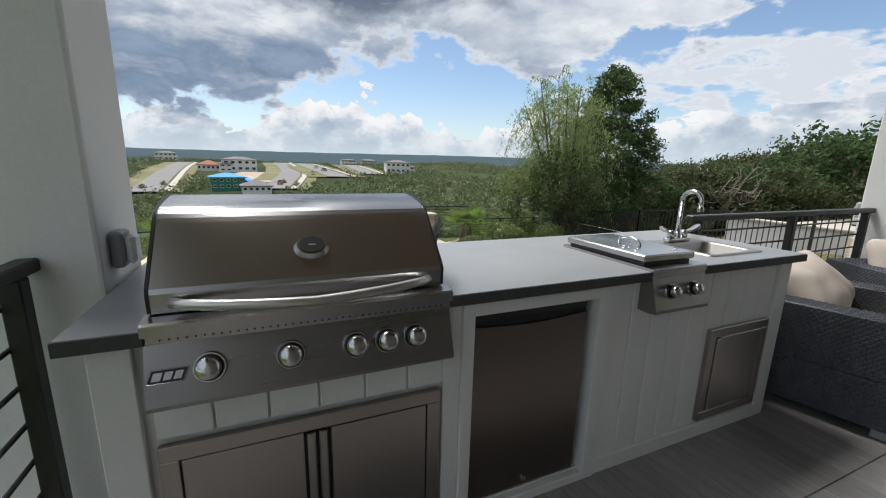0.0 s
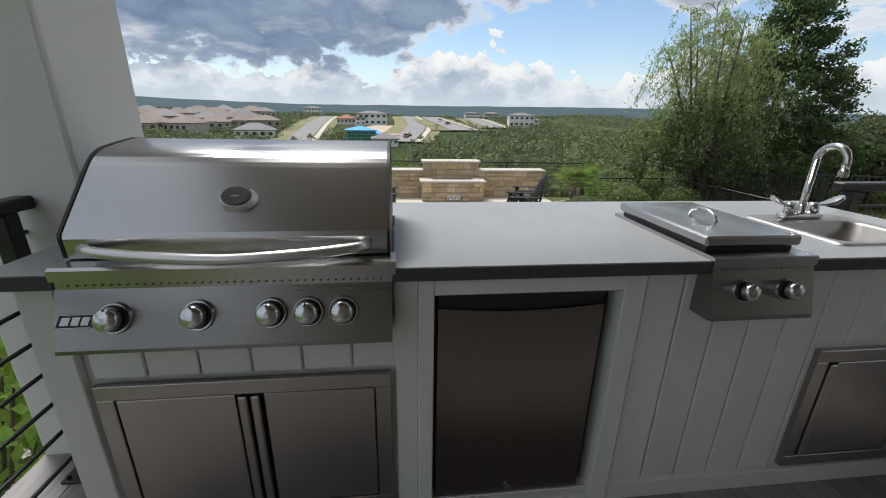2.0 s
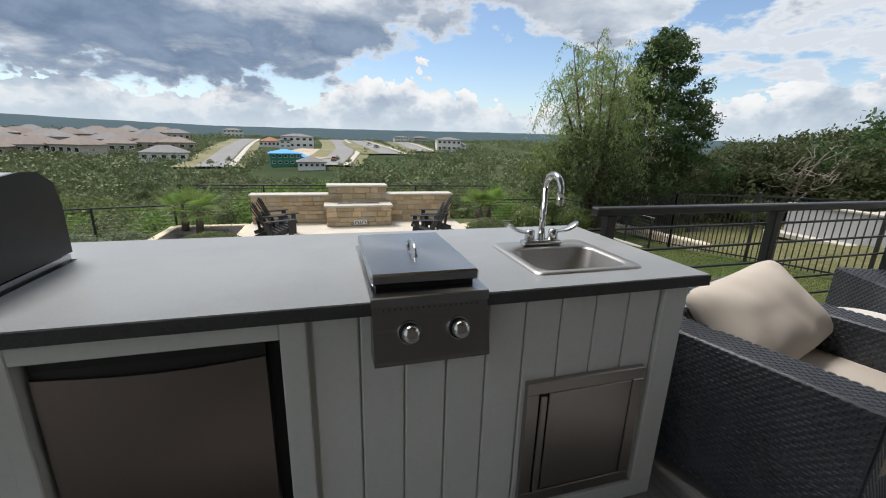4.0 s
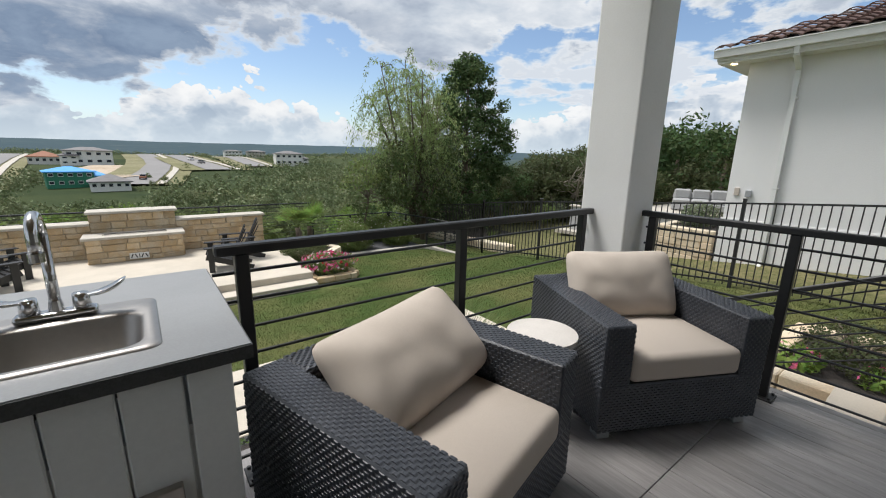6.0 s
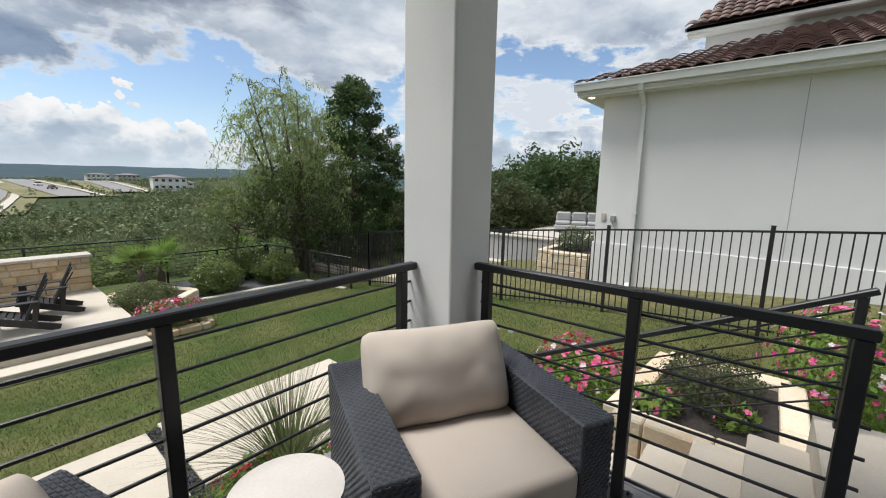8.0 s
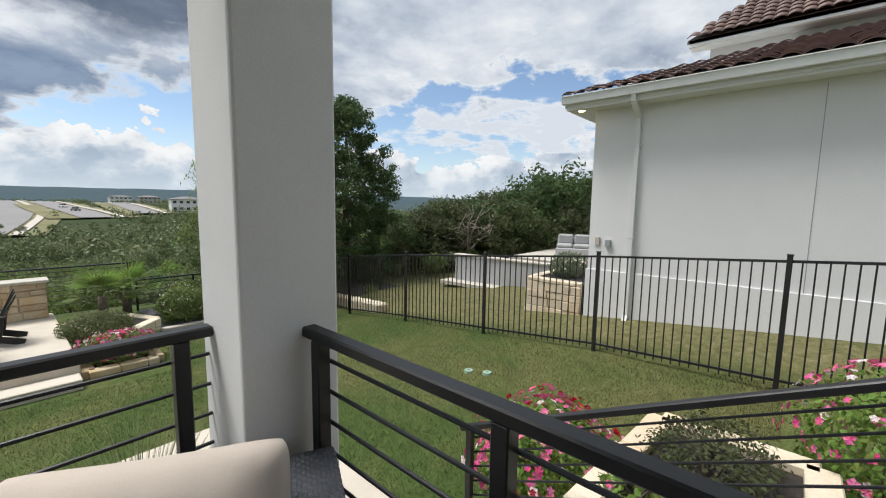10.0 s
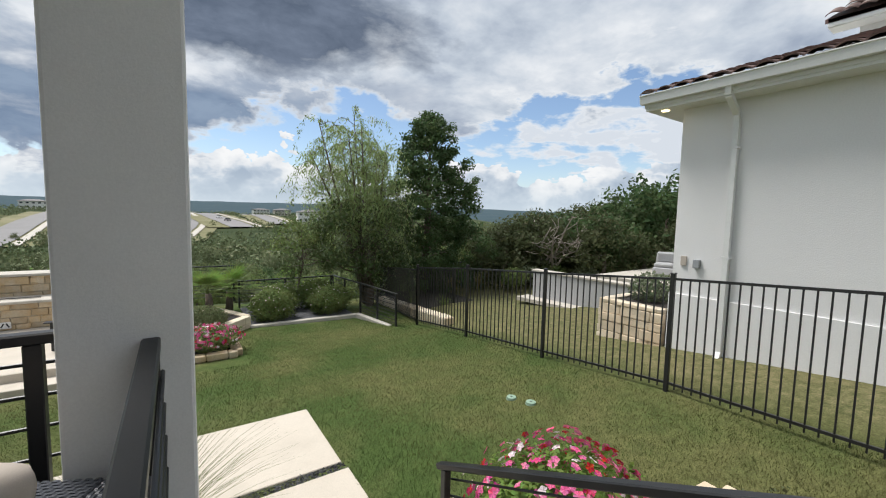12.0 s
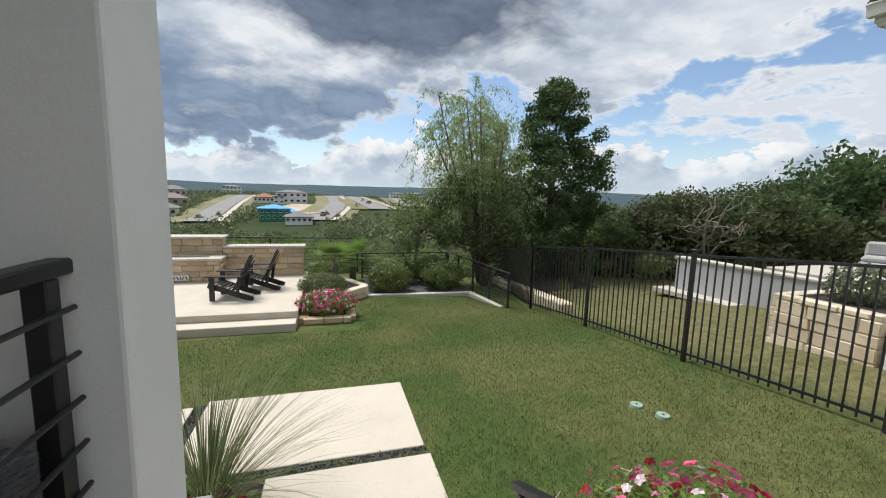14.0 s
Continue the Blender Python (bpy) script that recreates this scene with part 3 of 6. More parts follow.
# ---- counter ----
def grill_counter():
    root = thing("counter_cabinet", "white board-sided outdoor kitchen cabinet under a grey top", "cabinet")
    x0, x1, y0, y1 = 0.05, 2.92, 0.045, 0.78
    for row in ((x0, 0.17, y0 + 0.012, y1, 0, 0.875), (0.17, 0.95, y0 + 0.012, y1, 0, 0.70), (0.95, 1.03, y0 + 0.012, y1, 0, 0.875), (1.03, 1.64, y0 + 0.62, y1, 0, 0.875),
                       (1.03, 1.64, y0 + 0.012, y0 + 0.62, 0, 0.045), (1.64, 1.85, y0 + 0.012, y1, 0, 0.875), (1.85, 2.18, y0 + 0.012, y1, 0, 0.75), (2.18, 2.32, y0 + 0.012, y1, 0, 0.875), (2.32, 2.84, y0 + 0.012, y1, 0, 0.72), (2.84, x1, y0 + 0.012, y1, 0, 0.875)):
        part("carcass", boxes(row), BOARD, root)
    board = 0.128
    for lo, hi, z0, z1 in ((0.15, 0.98, 0.595, 0.76), (1.70, x1 - 0.09, 0.075, 0.872)):
        n = round((hi - lo) / board)
        w = (hi - lo) / n
        for i in range(n):
            bm = bmesh.new()
            box(bm, lo + i * w + 0.0025, lo + (i + 1) * w - 0.0025, y0, y0 + 0.013, z0, z1, bevel=0.004)
            part("board", bm, BOARD, root)
    part("corner_trim", boxes((x0 - 0.01, 0.13, y0 - 0.012, y0 + 0.012, 0, 0.878), bevel=0.003), BOARD, root)
    part("corner_trim", boxes((x1 - 0.085, x1 + 0.01, y0 - 0.012, y0 + 0.012, 0, 0.878), bevel=0.003), BOARD, root)
    part("trim", boxes((0.965, 1.03, y0 - 0.008, y0 + 0.012, 0.045, 0.875), bevel=0.003), BOARD, root)
    for row in ((1.03, 1.075, y0 - 0.02, y0 + 0.1, 0.0, 0.872), (1.625, 1.69, y0 - 0.02, y0 + 0.1, 0.0, 0.872), (1.075, 1.625, y0 - 0.02, y0 + 0.1, 0.825, 0.872), (1.075, 1.625, y0 - 0.02, y0 + 0.1, 0, 0.04)):
        part("fridge_surround", boxes(row, bevel=0.003), BOARD, root)
    for row in ((1.69, x1 + 0.006, y0 - 0.014, y0 + 0.012, 0, 0.075), (0.13, 0.965, y0 - 0.014, y0 + 0.012, 0, 0.075)):
        part("baseboard", boxes(row, bevel=0.003), BOARD, root)
    top = thing("countertop", "grey honed stone countertop with dark rough edge", "countertop")
    pieces = [(0, 0.165, 0, 0.80), (0.165, 0.965, 0.56, 0.80), (0.965, 1.855, 0, 0.80), (1.855, 2.172, 0.53, 0.80), (2.172, 2.40, 0.002, 0.80), (2.40, 2.78, 0.002, 0.115), (2.40, 2.78, 0.40, 0.80), (2.78, 2.972, 0.002, 0.80)]
    for a, b, c, d in pieces:
        part("slab", boxes((a, b, c, d, 0.884, 0.92)), COUNTER, top)
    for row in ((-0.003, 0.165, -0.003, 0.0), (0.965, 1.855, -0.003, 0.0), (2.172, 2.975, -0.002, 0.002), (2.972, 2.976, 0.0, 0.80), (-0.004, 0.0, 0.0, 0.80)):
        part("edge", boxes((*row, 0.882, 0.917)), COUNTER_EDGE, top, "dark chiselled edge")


grill_counter()


def knob(parent, x, y, z, tilt, r=0.029):
    m = pose(x, y, z, 90 + tilt)
    bm = bmesh.new()
    bmesh.ops.create_cone(bm, cap_ends=True, segments=28, radius1=r * 1.35, radius2=r * 1.25, depth=0.008, matrix=Matrix.Translation((0, 0, 0.004)))
    bez = part("knob_bezel", bm, CHROME, parent)
    bez.matrix_basis = m
    bm = bmesh.new()
    rings = []
    for q, z in ((1.0, 0.008), (0.99, 0.030), (0.95, 0.036), (0.82, 0.041), (0.55, 0.0445), (0.2, 0.046)):
        rings.append([bm.verts.new((r * q * math.cos(k / 28 * math.tau), r * q * math.sin(k / 28 * math.tau), z)) for k in range(28)])
    for ra, rb in zip(rings, rings[1:]):
        for k in range(28):
            bm.faces.new((ra[k], ra[(k + 1) % 28], rb[(k + 1) % 28], rb[k])).smooth = True
    bm.faces.new(rings[-1])
    bm.faces.new(rings[0][::-1])
    part("knob", bm, CHROME, bez, "polished chrome knob")
    bm = bmesh.new()
    bmesh.ops.create_cone(bm, cap_ends=True, segments=24, radius1=r * 1.14, radius2=r * 1.1, depth=0.006, matrix=Matrix.Translation((0, 0, 0.0105)))
    part("knob_skirt", bm, DARK, bez, "black plastic skirt")
    bm = bmesh.new()
    box(bm, -0.002, 0.002, r * 0.55, r * 0.9, 0.039, 0.0425)
    part("pointer", bm, DARK, bez)


def gas_grill():
    root = thing("gas_grill", "closed stainless steel built-in gas grill with five knobs", "grill", m=pose(0, 0, 0))
    L, R = 0.166, 0.962
    prof = [(0.045, 0.945), (0.042, 0.995), (0.046, 1.008)]
    prof += [(0.185, 1.150), (0.198, 1.162), (0.212, 1.173), (0.228, 1.182), (0.246, 1.189), (0.266, 1.194), (0.33, 1.203), (0.40, 1.210), (0.47, 1.205), (0.53, 1.17), (0.55, 1.10), (0.55, 0.945)]
    lid = part("lid", extrude_x(prof, L + 0.012, R - 0.012), STEEL, root)
    for a, b in ((L + 0.004, L + 0.012), (R - 0.012, R - 0.004)):
        part("lid_end", extrude_x([(y - 0.002 if y < 0.3 else y + 0.002, z + 0.002) for y, z in prof], a, b), DARK, lid, "black lid end cap")
    part("firebox", boxes((L + 0.01, R - 0.01, 0.05, 0.55, 0.70, 0.94)), STEEL, root)
    part("shelf", extrude_x([(-0.008, 0.905), (-0.008, 0.932), (0.0, 0.938), (0.06, 0.942), (0.06, 0.905)], L - 0.004, R + 0.01), STEEL, root)
    part("vent_strip", extrude_x([(-0.004, 0.884), (-0.004, 0.905), (0.05, 0.905), (0.05, 0.884)], L + 0.005, R), STEEL, root)
    for i in range(40):
        bm = bmesh.new()
        box(bm, L + 0.032 + i * 0.0188, L + 0.0365 + i * 0.0188, -0.0055, 0, 0.8925, 0.8965)
        part("vent_hole", bm, DARK, root)
    part("control_panel", extrude_x([(-0.004, 0.884), (-0.052, 0.745), (-0.052, 0.735), (-0.02, 0.728), (0.045, 0.728), (0.045, 0.884)], L, R - 0.002), STEEL_PANEL_SHADE, root)
    tilt = -19
    for x in (0.302, 0.49, 0.662, 0.752, 0.838):
        knob(root, x, -0.0285, 0.818, tilt)
    def slanted(x0, x1, z0, z1, y0, y1):
        bm = boxes((x0, x1, y0, y1, z0, z1), bevel=0.0008)
        for v in bm.verts:
            v.co.x += 0.35 * v.co.z
        return bm
    badge = part("badge", slanted(-0.040, 0.040, -0.017, 0.017, -0.003, 0.002), DARK, root, "small slanted black badge with steel marks")
    badge.matrix_basis = pose(0.213, -0.028, 0.812, tilt)
    for x0, x1, z0, z1 in ((-0.038, 0.038, 0.0145, 0.0165), (-0.038, 0.038, -0.0165, -0.0145), (-0.039, -0.037, -0.016, 0.016), (0.037, 0.039, -0.016, 0.016),
                           (-0.032, -0.012, -0.010, 0.010), (-0.008, 0.010, -0.010, 0.010), (0.014, 0.032, -0.010, 0.010)):
        part("badge_mark", slanted(x0, x1, z0, z1, -0.0042, -0.0028), STEEL, badge)
    # bowed handle
    pts = [(L + 0.06 + 0.676 * t, 0.03 - 0.062 * math.sin(math.pi * t) ** 0.6 if 0 < t < 1 else 0.03, 0.962 + 0.012 * abs(2 * t - 1)) for t in [i / 24 for i in range(25)]]
    part("handle", smooth(tube(pts, 0.0135, 14)), HANDLE, root, "bowed polished steel handle")
    # thermometer on the sloping face
    g = pose(0.567, 0.112, 1.077, 45)
    bm = bmesh.new()
    bmesh.ops.create_cone(bm, cap_ends=True, segments=32, radius1=0.05, radius2=0.041, depth=0.016, matrix=Matrix.Translation((0, 0, 0.007)))
    bezel = part("thermometer", bm, CHROME, root)
    bezel.matrix_basis = g @ Matrix.Diagonal((1.0, 0.78, 1, 1))
    bm = bmesh.new()
    bmesh.ops.create_cone(bm, cap_ends=True, segments=32, radius1=0.036, radius2=0.035, depth=0.004, matrix=Matrix.Translation((0, 0, 0.0165)))
    part("dial", bm, DARK, bezel, "black dial")
    bm = bmesh.new()
    box(bm, -0.010, 0.010, -0.004, 0.000, 0.0187, 0.0195)
    part("dial_plate", bm, GREYBOX, bezel)
    return root


gas_grill()


def steel_door(label, x0, x1, z0, z1, leaves):
    root = thing("access_door", label, "door")
    y = 0.045
    f = 0.045
    part("door_frame", boxes((x0, x1, y - 0.022, y, z1 - f, z1), (x0, x1, y - 0.022, y, z0, z0 + f), (x0, x0 + f, y - 0.022, y, z0 + f, z1 - f), (x1 - f, x1, y - 0.022, y, z0 + f, z1 - f), bevel=0.002), STEEL_DOOR, root)
    part("door_back", boxes((x0 + f, x1 - f, y - 0.006, y - 0.002, z0 + f, z1 - f)), DARK, root)
    w = (x1 - x0 - 2 * f) / leaves
    for i in range(leaves):
        a, b = x0 + f + i * w + 0.004, x0 + f + (i + 1) * w - 0.004
        hinge_left = i == 0 and leaves == 2
        leaf = part("door_leaf", boxes((a if not (leaves == 2 and i == 1) and leaves != 1 else a + 0.035, b - 0.035 if hinge_left else b, y - 0.02, y - 0.004, z0 + f + 0.004, z1 - f - 0.004), bevel=0.002), STEEL_DOOR, root)
        hx = b - 0.014 if hinge_left else a + 0.012
        part("pull", boxes((hx - 0.012, hx + 0.012, y - 0.03, y - 0.008, z0 + f + 0.006, z1 - f - 0.006), bevel=0.004), STEEL_DOOR, leaf)
    return root


steel_door("stainless steel double access doors under the grill", 0.155, 0.95, 0.075, 0.585, 2)
steel_door("single stainless steel access door under the sink", 2.345, 2.80, 0.10, 0.585, 1)


def fridge():
    root = thing("mini_fridge", "closed compact refrigerator with steel door toned dark for floor reflection", "refrigerator")
    part("body", boxes((1.085, 1.62, 0.10, 0.62, 0.046, 0.822)), DARK, root)
    top = [(1.088 + 0.497 * t, 0.772 - 0.014 * math.sin(math.pi * t)) for t in [i / 12 for i in range(13)]]
    bm = bmesh.new()
    outline = [(1.088, 0.06), *top, (1.585, 0.06)]
    f, g = [bm.verts.new((x, 0.05, z)) for x, z in outline], [bm.verts.new((x, 0.096, z)) for x, z in outline]
    for i in range(len(f)):
        j = (i + 1) % len(f)
        bm.faces.new((f[i], f[j], g[j], g[i]))
    bm.faces.new(f[::-1])
    bm.faces.new(g)
    part("door", bm, STEEL_DOOR_SHADE, root)
    bm = extrude_x([(0.058, 0.745), (0.058, 0.79), (0.05, 0.822), (0.098, 0.822), (0.098, 0.745)], 1.088, 1.585)
    part("top_trim", bm, DARK, root, "black plastic door handle trim")
    lock = bmesh.new()
    rod(lock, (1.335, 0.052, 0.09), (1.335, 0.042, 0.09), 0.011, 14)
    part("lock", lock, CHROME, root)


fridge()


def side_burner():
    root = thing("side_burner", "stainless steel double side burner with closed flat lid", "burner")
    a, b = 1.852, 2.176
    part("shelf", extrude_x([(-0.010, 0.905), (-0.010, 0.929), (-0.006, 0.932), (0.53, 0.932), (0.53, 0.905)], a, b), STEEL, root)
    lid = part("lid", boxes((a + 0.006, b - 0.012, 0.04, 0.515, 0.946, 0.978), bevel=0.006), STEEL, root)
    # black filler block stands in for the shade under the lid
    part("lid_gap_shade", boxes((a + 0.02, b - 0.025, 0.055, 0.50, 0.93, 0.946)), DARK, root)
    pts = [(2.014, 0.20 + 0.13 * t, 0.978 + 0.03 * math.sin(math.pi * t) ** 0.5 if 0 < t < 1 else 0.976) for t in [i / 14 for i in range(15)]]
    part("lid_handle", tube(pts, 0.006, 10), CHROME, lid, "arched chrome lid handle")
    part("control_panel", extrude_x([(-0.004, 0.905), (-0.042, 0.765), (-0.042, 0.752), (-0.015, 0.748), (0.045, 0.748), (0.045, 0.905)], a + 0.004, b - 0.002), STEEL_PANEL_SHADE, root)
    for i in range(18):
        bm = bmesh.new()
        box(bm, a + 0.031 + i * 0.0152, a + 0.0345 + i * 0.0152, -0.0075, 0, 0.8945, 0.898)
        part("vent_hole", bm, DARK, root)
    for x in (1.95, 2.085):
        knob(root, x, -0.022, 0.835, -15, 0.025)


side_burner()


def sink():
    root = thing("bar_sink", "small stainless steel drop-in bar sink", "sink")
    bm = bmesh.new()
    x0, x1, y0, y1 = 2.385, 2.80, 0.10, 0.50
    bx0, bx1, by0, by1 = 2.425, 2.76, 0.135, 0.385

    def ring(a, b, c, d, z, r, n=6):
        pts = []
        for cx, cy, s in ((b - r, d - r, 0), (a + r, d - r, 90), (a + r, c + r, 180), (b - r, c + r, 270)):
            pts += [bm.verts.new((cx + r * math.cos(radians(s + 90 * k / n)), cy + r * math.sin(radians(s + 90 * k / n)), z)) for k in range(n + 1)]
        return pts
    rings = [ring(x0, x1, y0, y1, 0.921, 0.03), ring(x0 + 0.004, x1 - 0.004, y0 + 0.004, y1 - 0.004, 0.927, 0.03), ring(bx0 - 0.008, bx1 + 0.008, by0 - 0.008, by1 + 0.008, 0.926, 0.05),
             ring(bx0, bx1, by0, by1, 0.918, 0.05), ring(bx0 + 0.01, bx1 - 0.01, by0 + 0.01, by1 - 0.01, 0.80, 0.05), ring(bx0 + 0.03, bx1 - 0.03, by0 + 0.03, by1 - 0.03, 0.785, 0.04)]
    for ra, rb in zip(rings, rings[1:]):
        n = len(ra)
        for i in range(n):
            bm.faces.new((ra[i], ra[(i + 1) % n], rb[(i + 1) % n], rb[i]))
    bm.faces.new(rings[-1])
    part("basin", smooth(bm), SATIN, root)
    bm = bmesh.new()
    bmesh.ops.create_cone(bm, cap_ends=True, segments=24, radius1=0.04, radius2=0.035, depth=0.006, matrix=Matrix.Translation((2.59, 0.26, 0.789)))
    part("drain", bm, CHROME, root)
    tap = thing("faucet", "chrome gooseneck bar faucet with two wing handles", "faucet")
    cx, cy, z = 2.583, 0.438, 0.927
    bm = bmesh.new()
    box(bm, cx - 0.085, cx + 0.085, cy - 0.025, cy + 0.025, z, z + 0.022, bevel=0.010, seg=3)
    part("base", smooth(bm), CHROME, tap)
    neck = [(cx, cy, z + 0.02), (cx, cy, z + 0.23)]
    for k in range(13):
        a = math.pi * k / 12
        neck.append((cx, cy - 0.055 + 0.055 * math.cos(a), z + 0.23 + 0.055 * math.sin(a)))
    neck.append((cx, cy - 0.11, z + 0.20))
    part("spout", tube(neck, 0.0125, 14), CHROME, tap)
    bm = bmesh.new()
    rod(bm, (cx, cy - 0.11, z + 0.202), (cx, cy - 0.11, z + 0.18), 0.0155, 14)
    part("aerator", bm, CHROME, tap)
    bm = bmesh.new()
    rod(bm, (cx, cy, z + 0.02), (cx, cy, z + 0.05), 0.018, 16, 0.014)
    part("collar", bm, CHROME, tap)
    for s in (-1, 1):
        bm = bmesh.new()
        rod(bm, (cx + s * 0.052, cy, z + 0.018), (cx + s * 0.052, cy, z + 0.062), 0.021, 18, 0.018)
        hub = part("handle_hub", smooth(bm), CHROME, tap)
        pts = [(cx + s * (0.05 + 0.10 * t), cy - 0.01 * t, z + 0.055 + 0.006 * t + 0.035 * t * t * t) for t in [i / 10 for i in range(11)]]
        bm = tube(pts, 0.01, 10, [0.008 + 0.011 * math.sin(math.pi * min(1, t / 10 * 0.75)) if t < 10 else 0.008 for t in range(11)])
        for v in bm.verts:
            k = (v.co.z - (z + 0.055 + 0.035 * ((v.co.x - cx - s * 0.05) / (s * 0.10)) ** 3))
            v.co.z -= k * 0.62
            v.co.y += (v.co.y - cy) * 0.35
        part("wing_handle", bm, CHROME, hub)


sink()


def outlet():
    root = thing("outlet_box", "grey weatherproof outlet cover on the column", "outlet box")
    part("cover", boxes((-0.025, 0.015, 0.49, 0.575, 0.965, 1.085), bevel=0.008), GREYBOX, root)
    part("cover_lid", boxes((0.016, 0.045, 0.497, 0.568, 0.975, 1.075), bevel=0.012), WHITE, root, "clear bubble lid")


outlet()


# ---- porch furniture ----
def weave(bm, w, h, origin, ux, uy, un, sx=0.03, sy=0.0145):
    """Raised wicker strands in a brick pattern on a panel."""
    o, ux, uy, un = Vector(origin), Vector(ux), Vector(uy), Vector(un)
    rows = max(1, int(h / sy))
    cols = max(1, int(w / sx))
    for j in range(rows):
        for i in range(cols + (j % 2)):
            a = max(0.0, (i - (0.5 if j % 2 else 0)) * sx + 0.003)
            b = min(w, (i + 1 - (0.5 if j % 2 else 0)) * sx - 0.003)
            if b - a < 0.006:
                continue
            y0, y1 = j * sy + 0.0015, (j + 1) * sy - 0.0015
            m = (y0 + y1) / 2
            p = [o + ux * a + uy * y0, o + ux * b + uy * y0, o + ux * b + uy * y1, o + ux * a + uy * y1]
            e = [o + ux * (a + 0.006) + uy * (y0 + 0.001) + un * 0.0034, o + ux * (b - 0.006) + uy * (y0 + 0.001) + un * 0.0034,
                 o + ux * (b - 0.006) + uy * (y1 - 0.001) + un * 0.0034, o + ux * (a + 0.006) + uy * (y1 - 0.001) + un * 0.0034]
            v = [bm.verts.new(q) for q in p + e]
            bm.faces.new(v[4:8])
            for k in range(4):
                bm.faces.new((v[k], v[(k + 1) % 4], v[4 + (k + 1) % 4], v[4 + k]))


def panel(x0, x1, y0, y1, z0, z1, sides):
    bm = bmesh.new()
    box(bm, x0, x1, y0, y1, z0, z1, bevel=0.006)
    for s in sides:
        if s == "top":
            if y1 - y0 > x1 - x0:
                weave(bm, y1 - y0, x1 - x0, (x1, y0, z1), (0, 1, 0), (-1, 0, 0), (0, 0, 1))
            else:
                weave(bm, x1 - x0, y1 - y0, (x0, y0, z1), (1, 0, 0), (0, 1, 0), (0, 0, 1))
        if s == "left":
            weave(bm, y1 - y0, z1 - z0, (x0, y1, z0), (0, -1, 0), (0, 0, 1), (-1, 0, 0))
        if s == "right":
            weave(bm, y1 - y0, z1 - z0, (x1, y0, z0), (0, 1, 0), (0, 0, 1), (1, 0, 0))
        if s == "front":
            weave(bm, x1 - x0, z1 - z0, (x0, y0, z0), (1, 0, 0), (0, 0, 1), (0, -1, 0))
        if s == "back":
            weave(bm, x1 - x0, z1 - z0, (x1, y1, z0), (-1, 0, 0), (0, 0, 1), (0, 1, 0))
    return bm


def pillow_bm(w, h, d, seed, corner=0.05, n=22, slump=0.0):
    """A stuffed cushion in the x-z plane, with pinched corners and soft folds."""
    rng = random.Random(seed)
    off = rng.random() * 50
    bm = bmesh.new()
    sides = []
    for s in (-1, 1):
        grid = []
        for j in range(n + 1):
            row = []
            for i in range(n + 1):
                u, v = i / n * 2 - 1, j / n * 2 - 1
                puff = max(0.0, (1 - abs(u) ** 2.6)) ** 0.5 * max(0.0, (1 - abs(v) ** 2.6)) ** 0.5
                pinch = 1 - corner * (1 - abs(u) ** 4) * abs(v) ** 3
                pinch2 = 1 - corner * (1 - abs(v) ** 4) * abs(u) ** 3
                fold = 0.012 * noise.noise((u * 4.2 + off, v * 1.8, s * 2.0)) + 0.02 * math.sin(u * 7 + v * 4 + off) * (abs(u * v)) * puff ** 0.5
                soft = 1 - 0.085 * abs(u * v) ** 5
                pinch, pinch2 = pinch * soft, pinch2 * soft
                x = u * w / 2 * pinch2
                z = v * h / 2 * pinch + slump * h * (u * u - 0.5) * (1 if v > 0 else 0.3)
                row.append((x, s * (d / 2 * puff + fold * min(1, puff * 3)), z))
            grid.append(row)
        sides.append(grid)
    front = [[bm.verts.new(p) for p in row] for row in sides[0]]
    back = [[front[j][i] if i in (0, n) or j in (0, n) else bm.verts.new(sides[1][j][i]) for i in range(n + 1)] for j in range(n + 1)]
    for g in (front, back):
        for j in range(n):
            for i in range(n):
                bm.faces.new((g[j][i], g[j][i + 1], g[j + 1][i + 1], g[j + 1][i]))
    bmesh.ops.recalc_face_normals(bm, faces=bm.faces)
    return smooth(bm)


def club_chair(m, label, pillow_pose, seed):
    """Boxy wicker armchair; its front left foot corner is the origin, it faces -y."""
    W, D, H, A = 0.93, 0.86, 0.62, 0.15
    root = thing("armchair", label, "armchair", "wicker armchairs on the porch", m)
    part("arm", panel(0, A, 0, D, 0.31, H, ("top", "left", "right", "front", "back")), WICKER, root)
    part("arm", panel(W - A, W, 0, D, 0.31, H, ("top", "left", "right", "front", "back")), WICKER, root)
    part("backrest", panel(A, W - A, D - 0.16, D, 0.31, H, ("top", "back", "front")), WICKER, root)
    part("base", panel(0, W, 0, D, 0.055, 0.31, ("left", "right", "front", "back")), WICKER, root)
    for x in (0.06, W - 0.06):
        for y in (0.06, D - 0.06):
            part("foot", boxes((x - 0.035, x + 0.035, y - 0.035, y + 0.035, 0, 0.055), bevel=0.004), GREYBOX, root)
    bm = bmesh.new()
    box(bm, A + 0.004, W - A - 0.004, -0.012, D - 0.17, 0.315, 0.455, bevel=0.035, seg=4)
    bmesh.ops.subdivide_edges(bm, edges=[e for e in bm.edges if e.calc_length() > 0.3], cuts=8, use_grid_fill=True)
    for v in bm.verts:
        if v.co.z > 0.44:
            u, w = (v.co.x - W / 2) / 0.31, (v.co.y - 0.34) / 0.35
            v.co.z += 0.022 * max(0, 1 - u * u) * max(0, 1 - w * w)
    part("seat_cushion", smooth(bm), FABRIC, root, "beige fabric seat cushion")
    p = tagged(part("pillow", pillow_bm(0.69, 0.43, 0.25, seed, corner=0.02, slump=0.03), FABRIC), "plump beige fabric back pillow on the armchair", "pillow", "back pillows")
    p.matrix_basis = pillow_pose
    return root


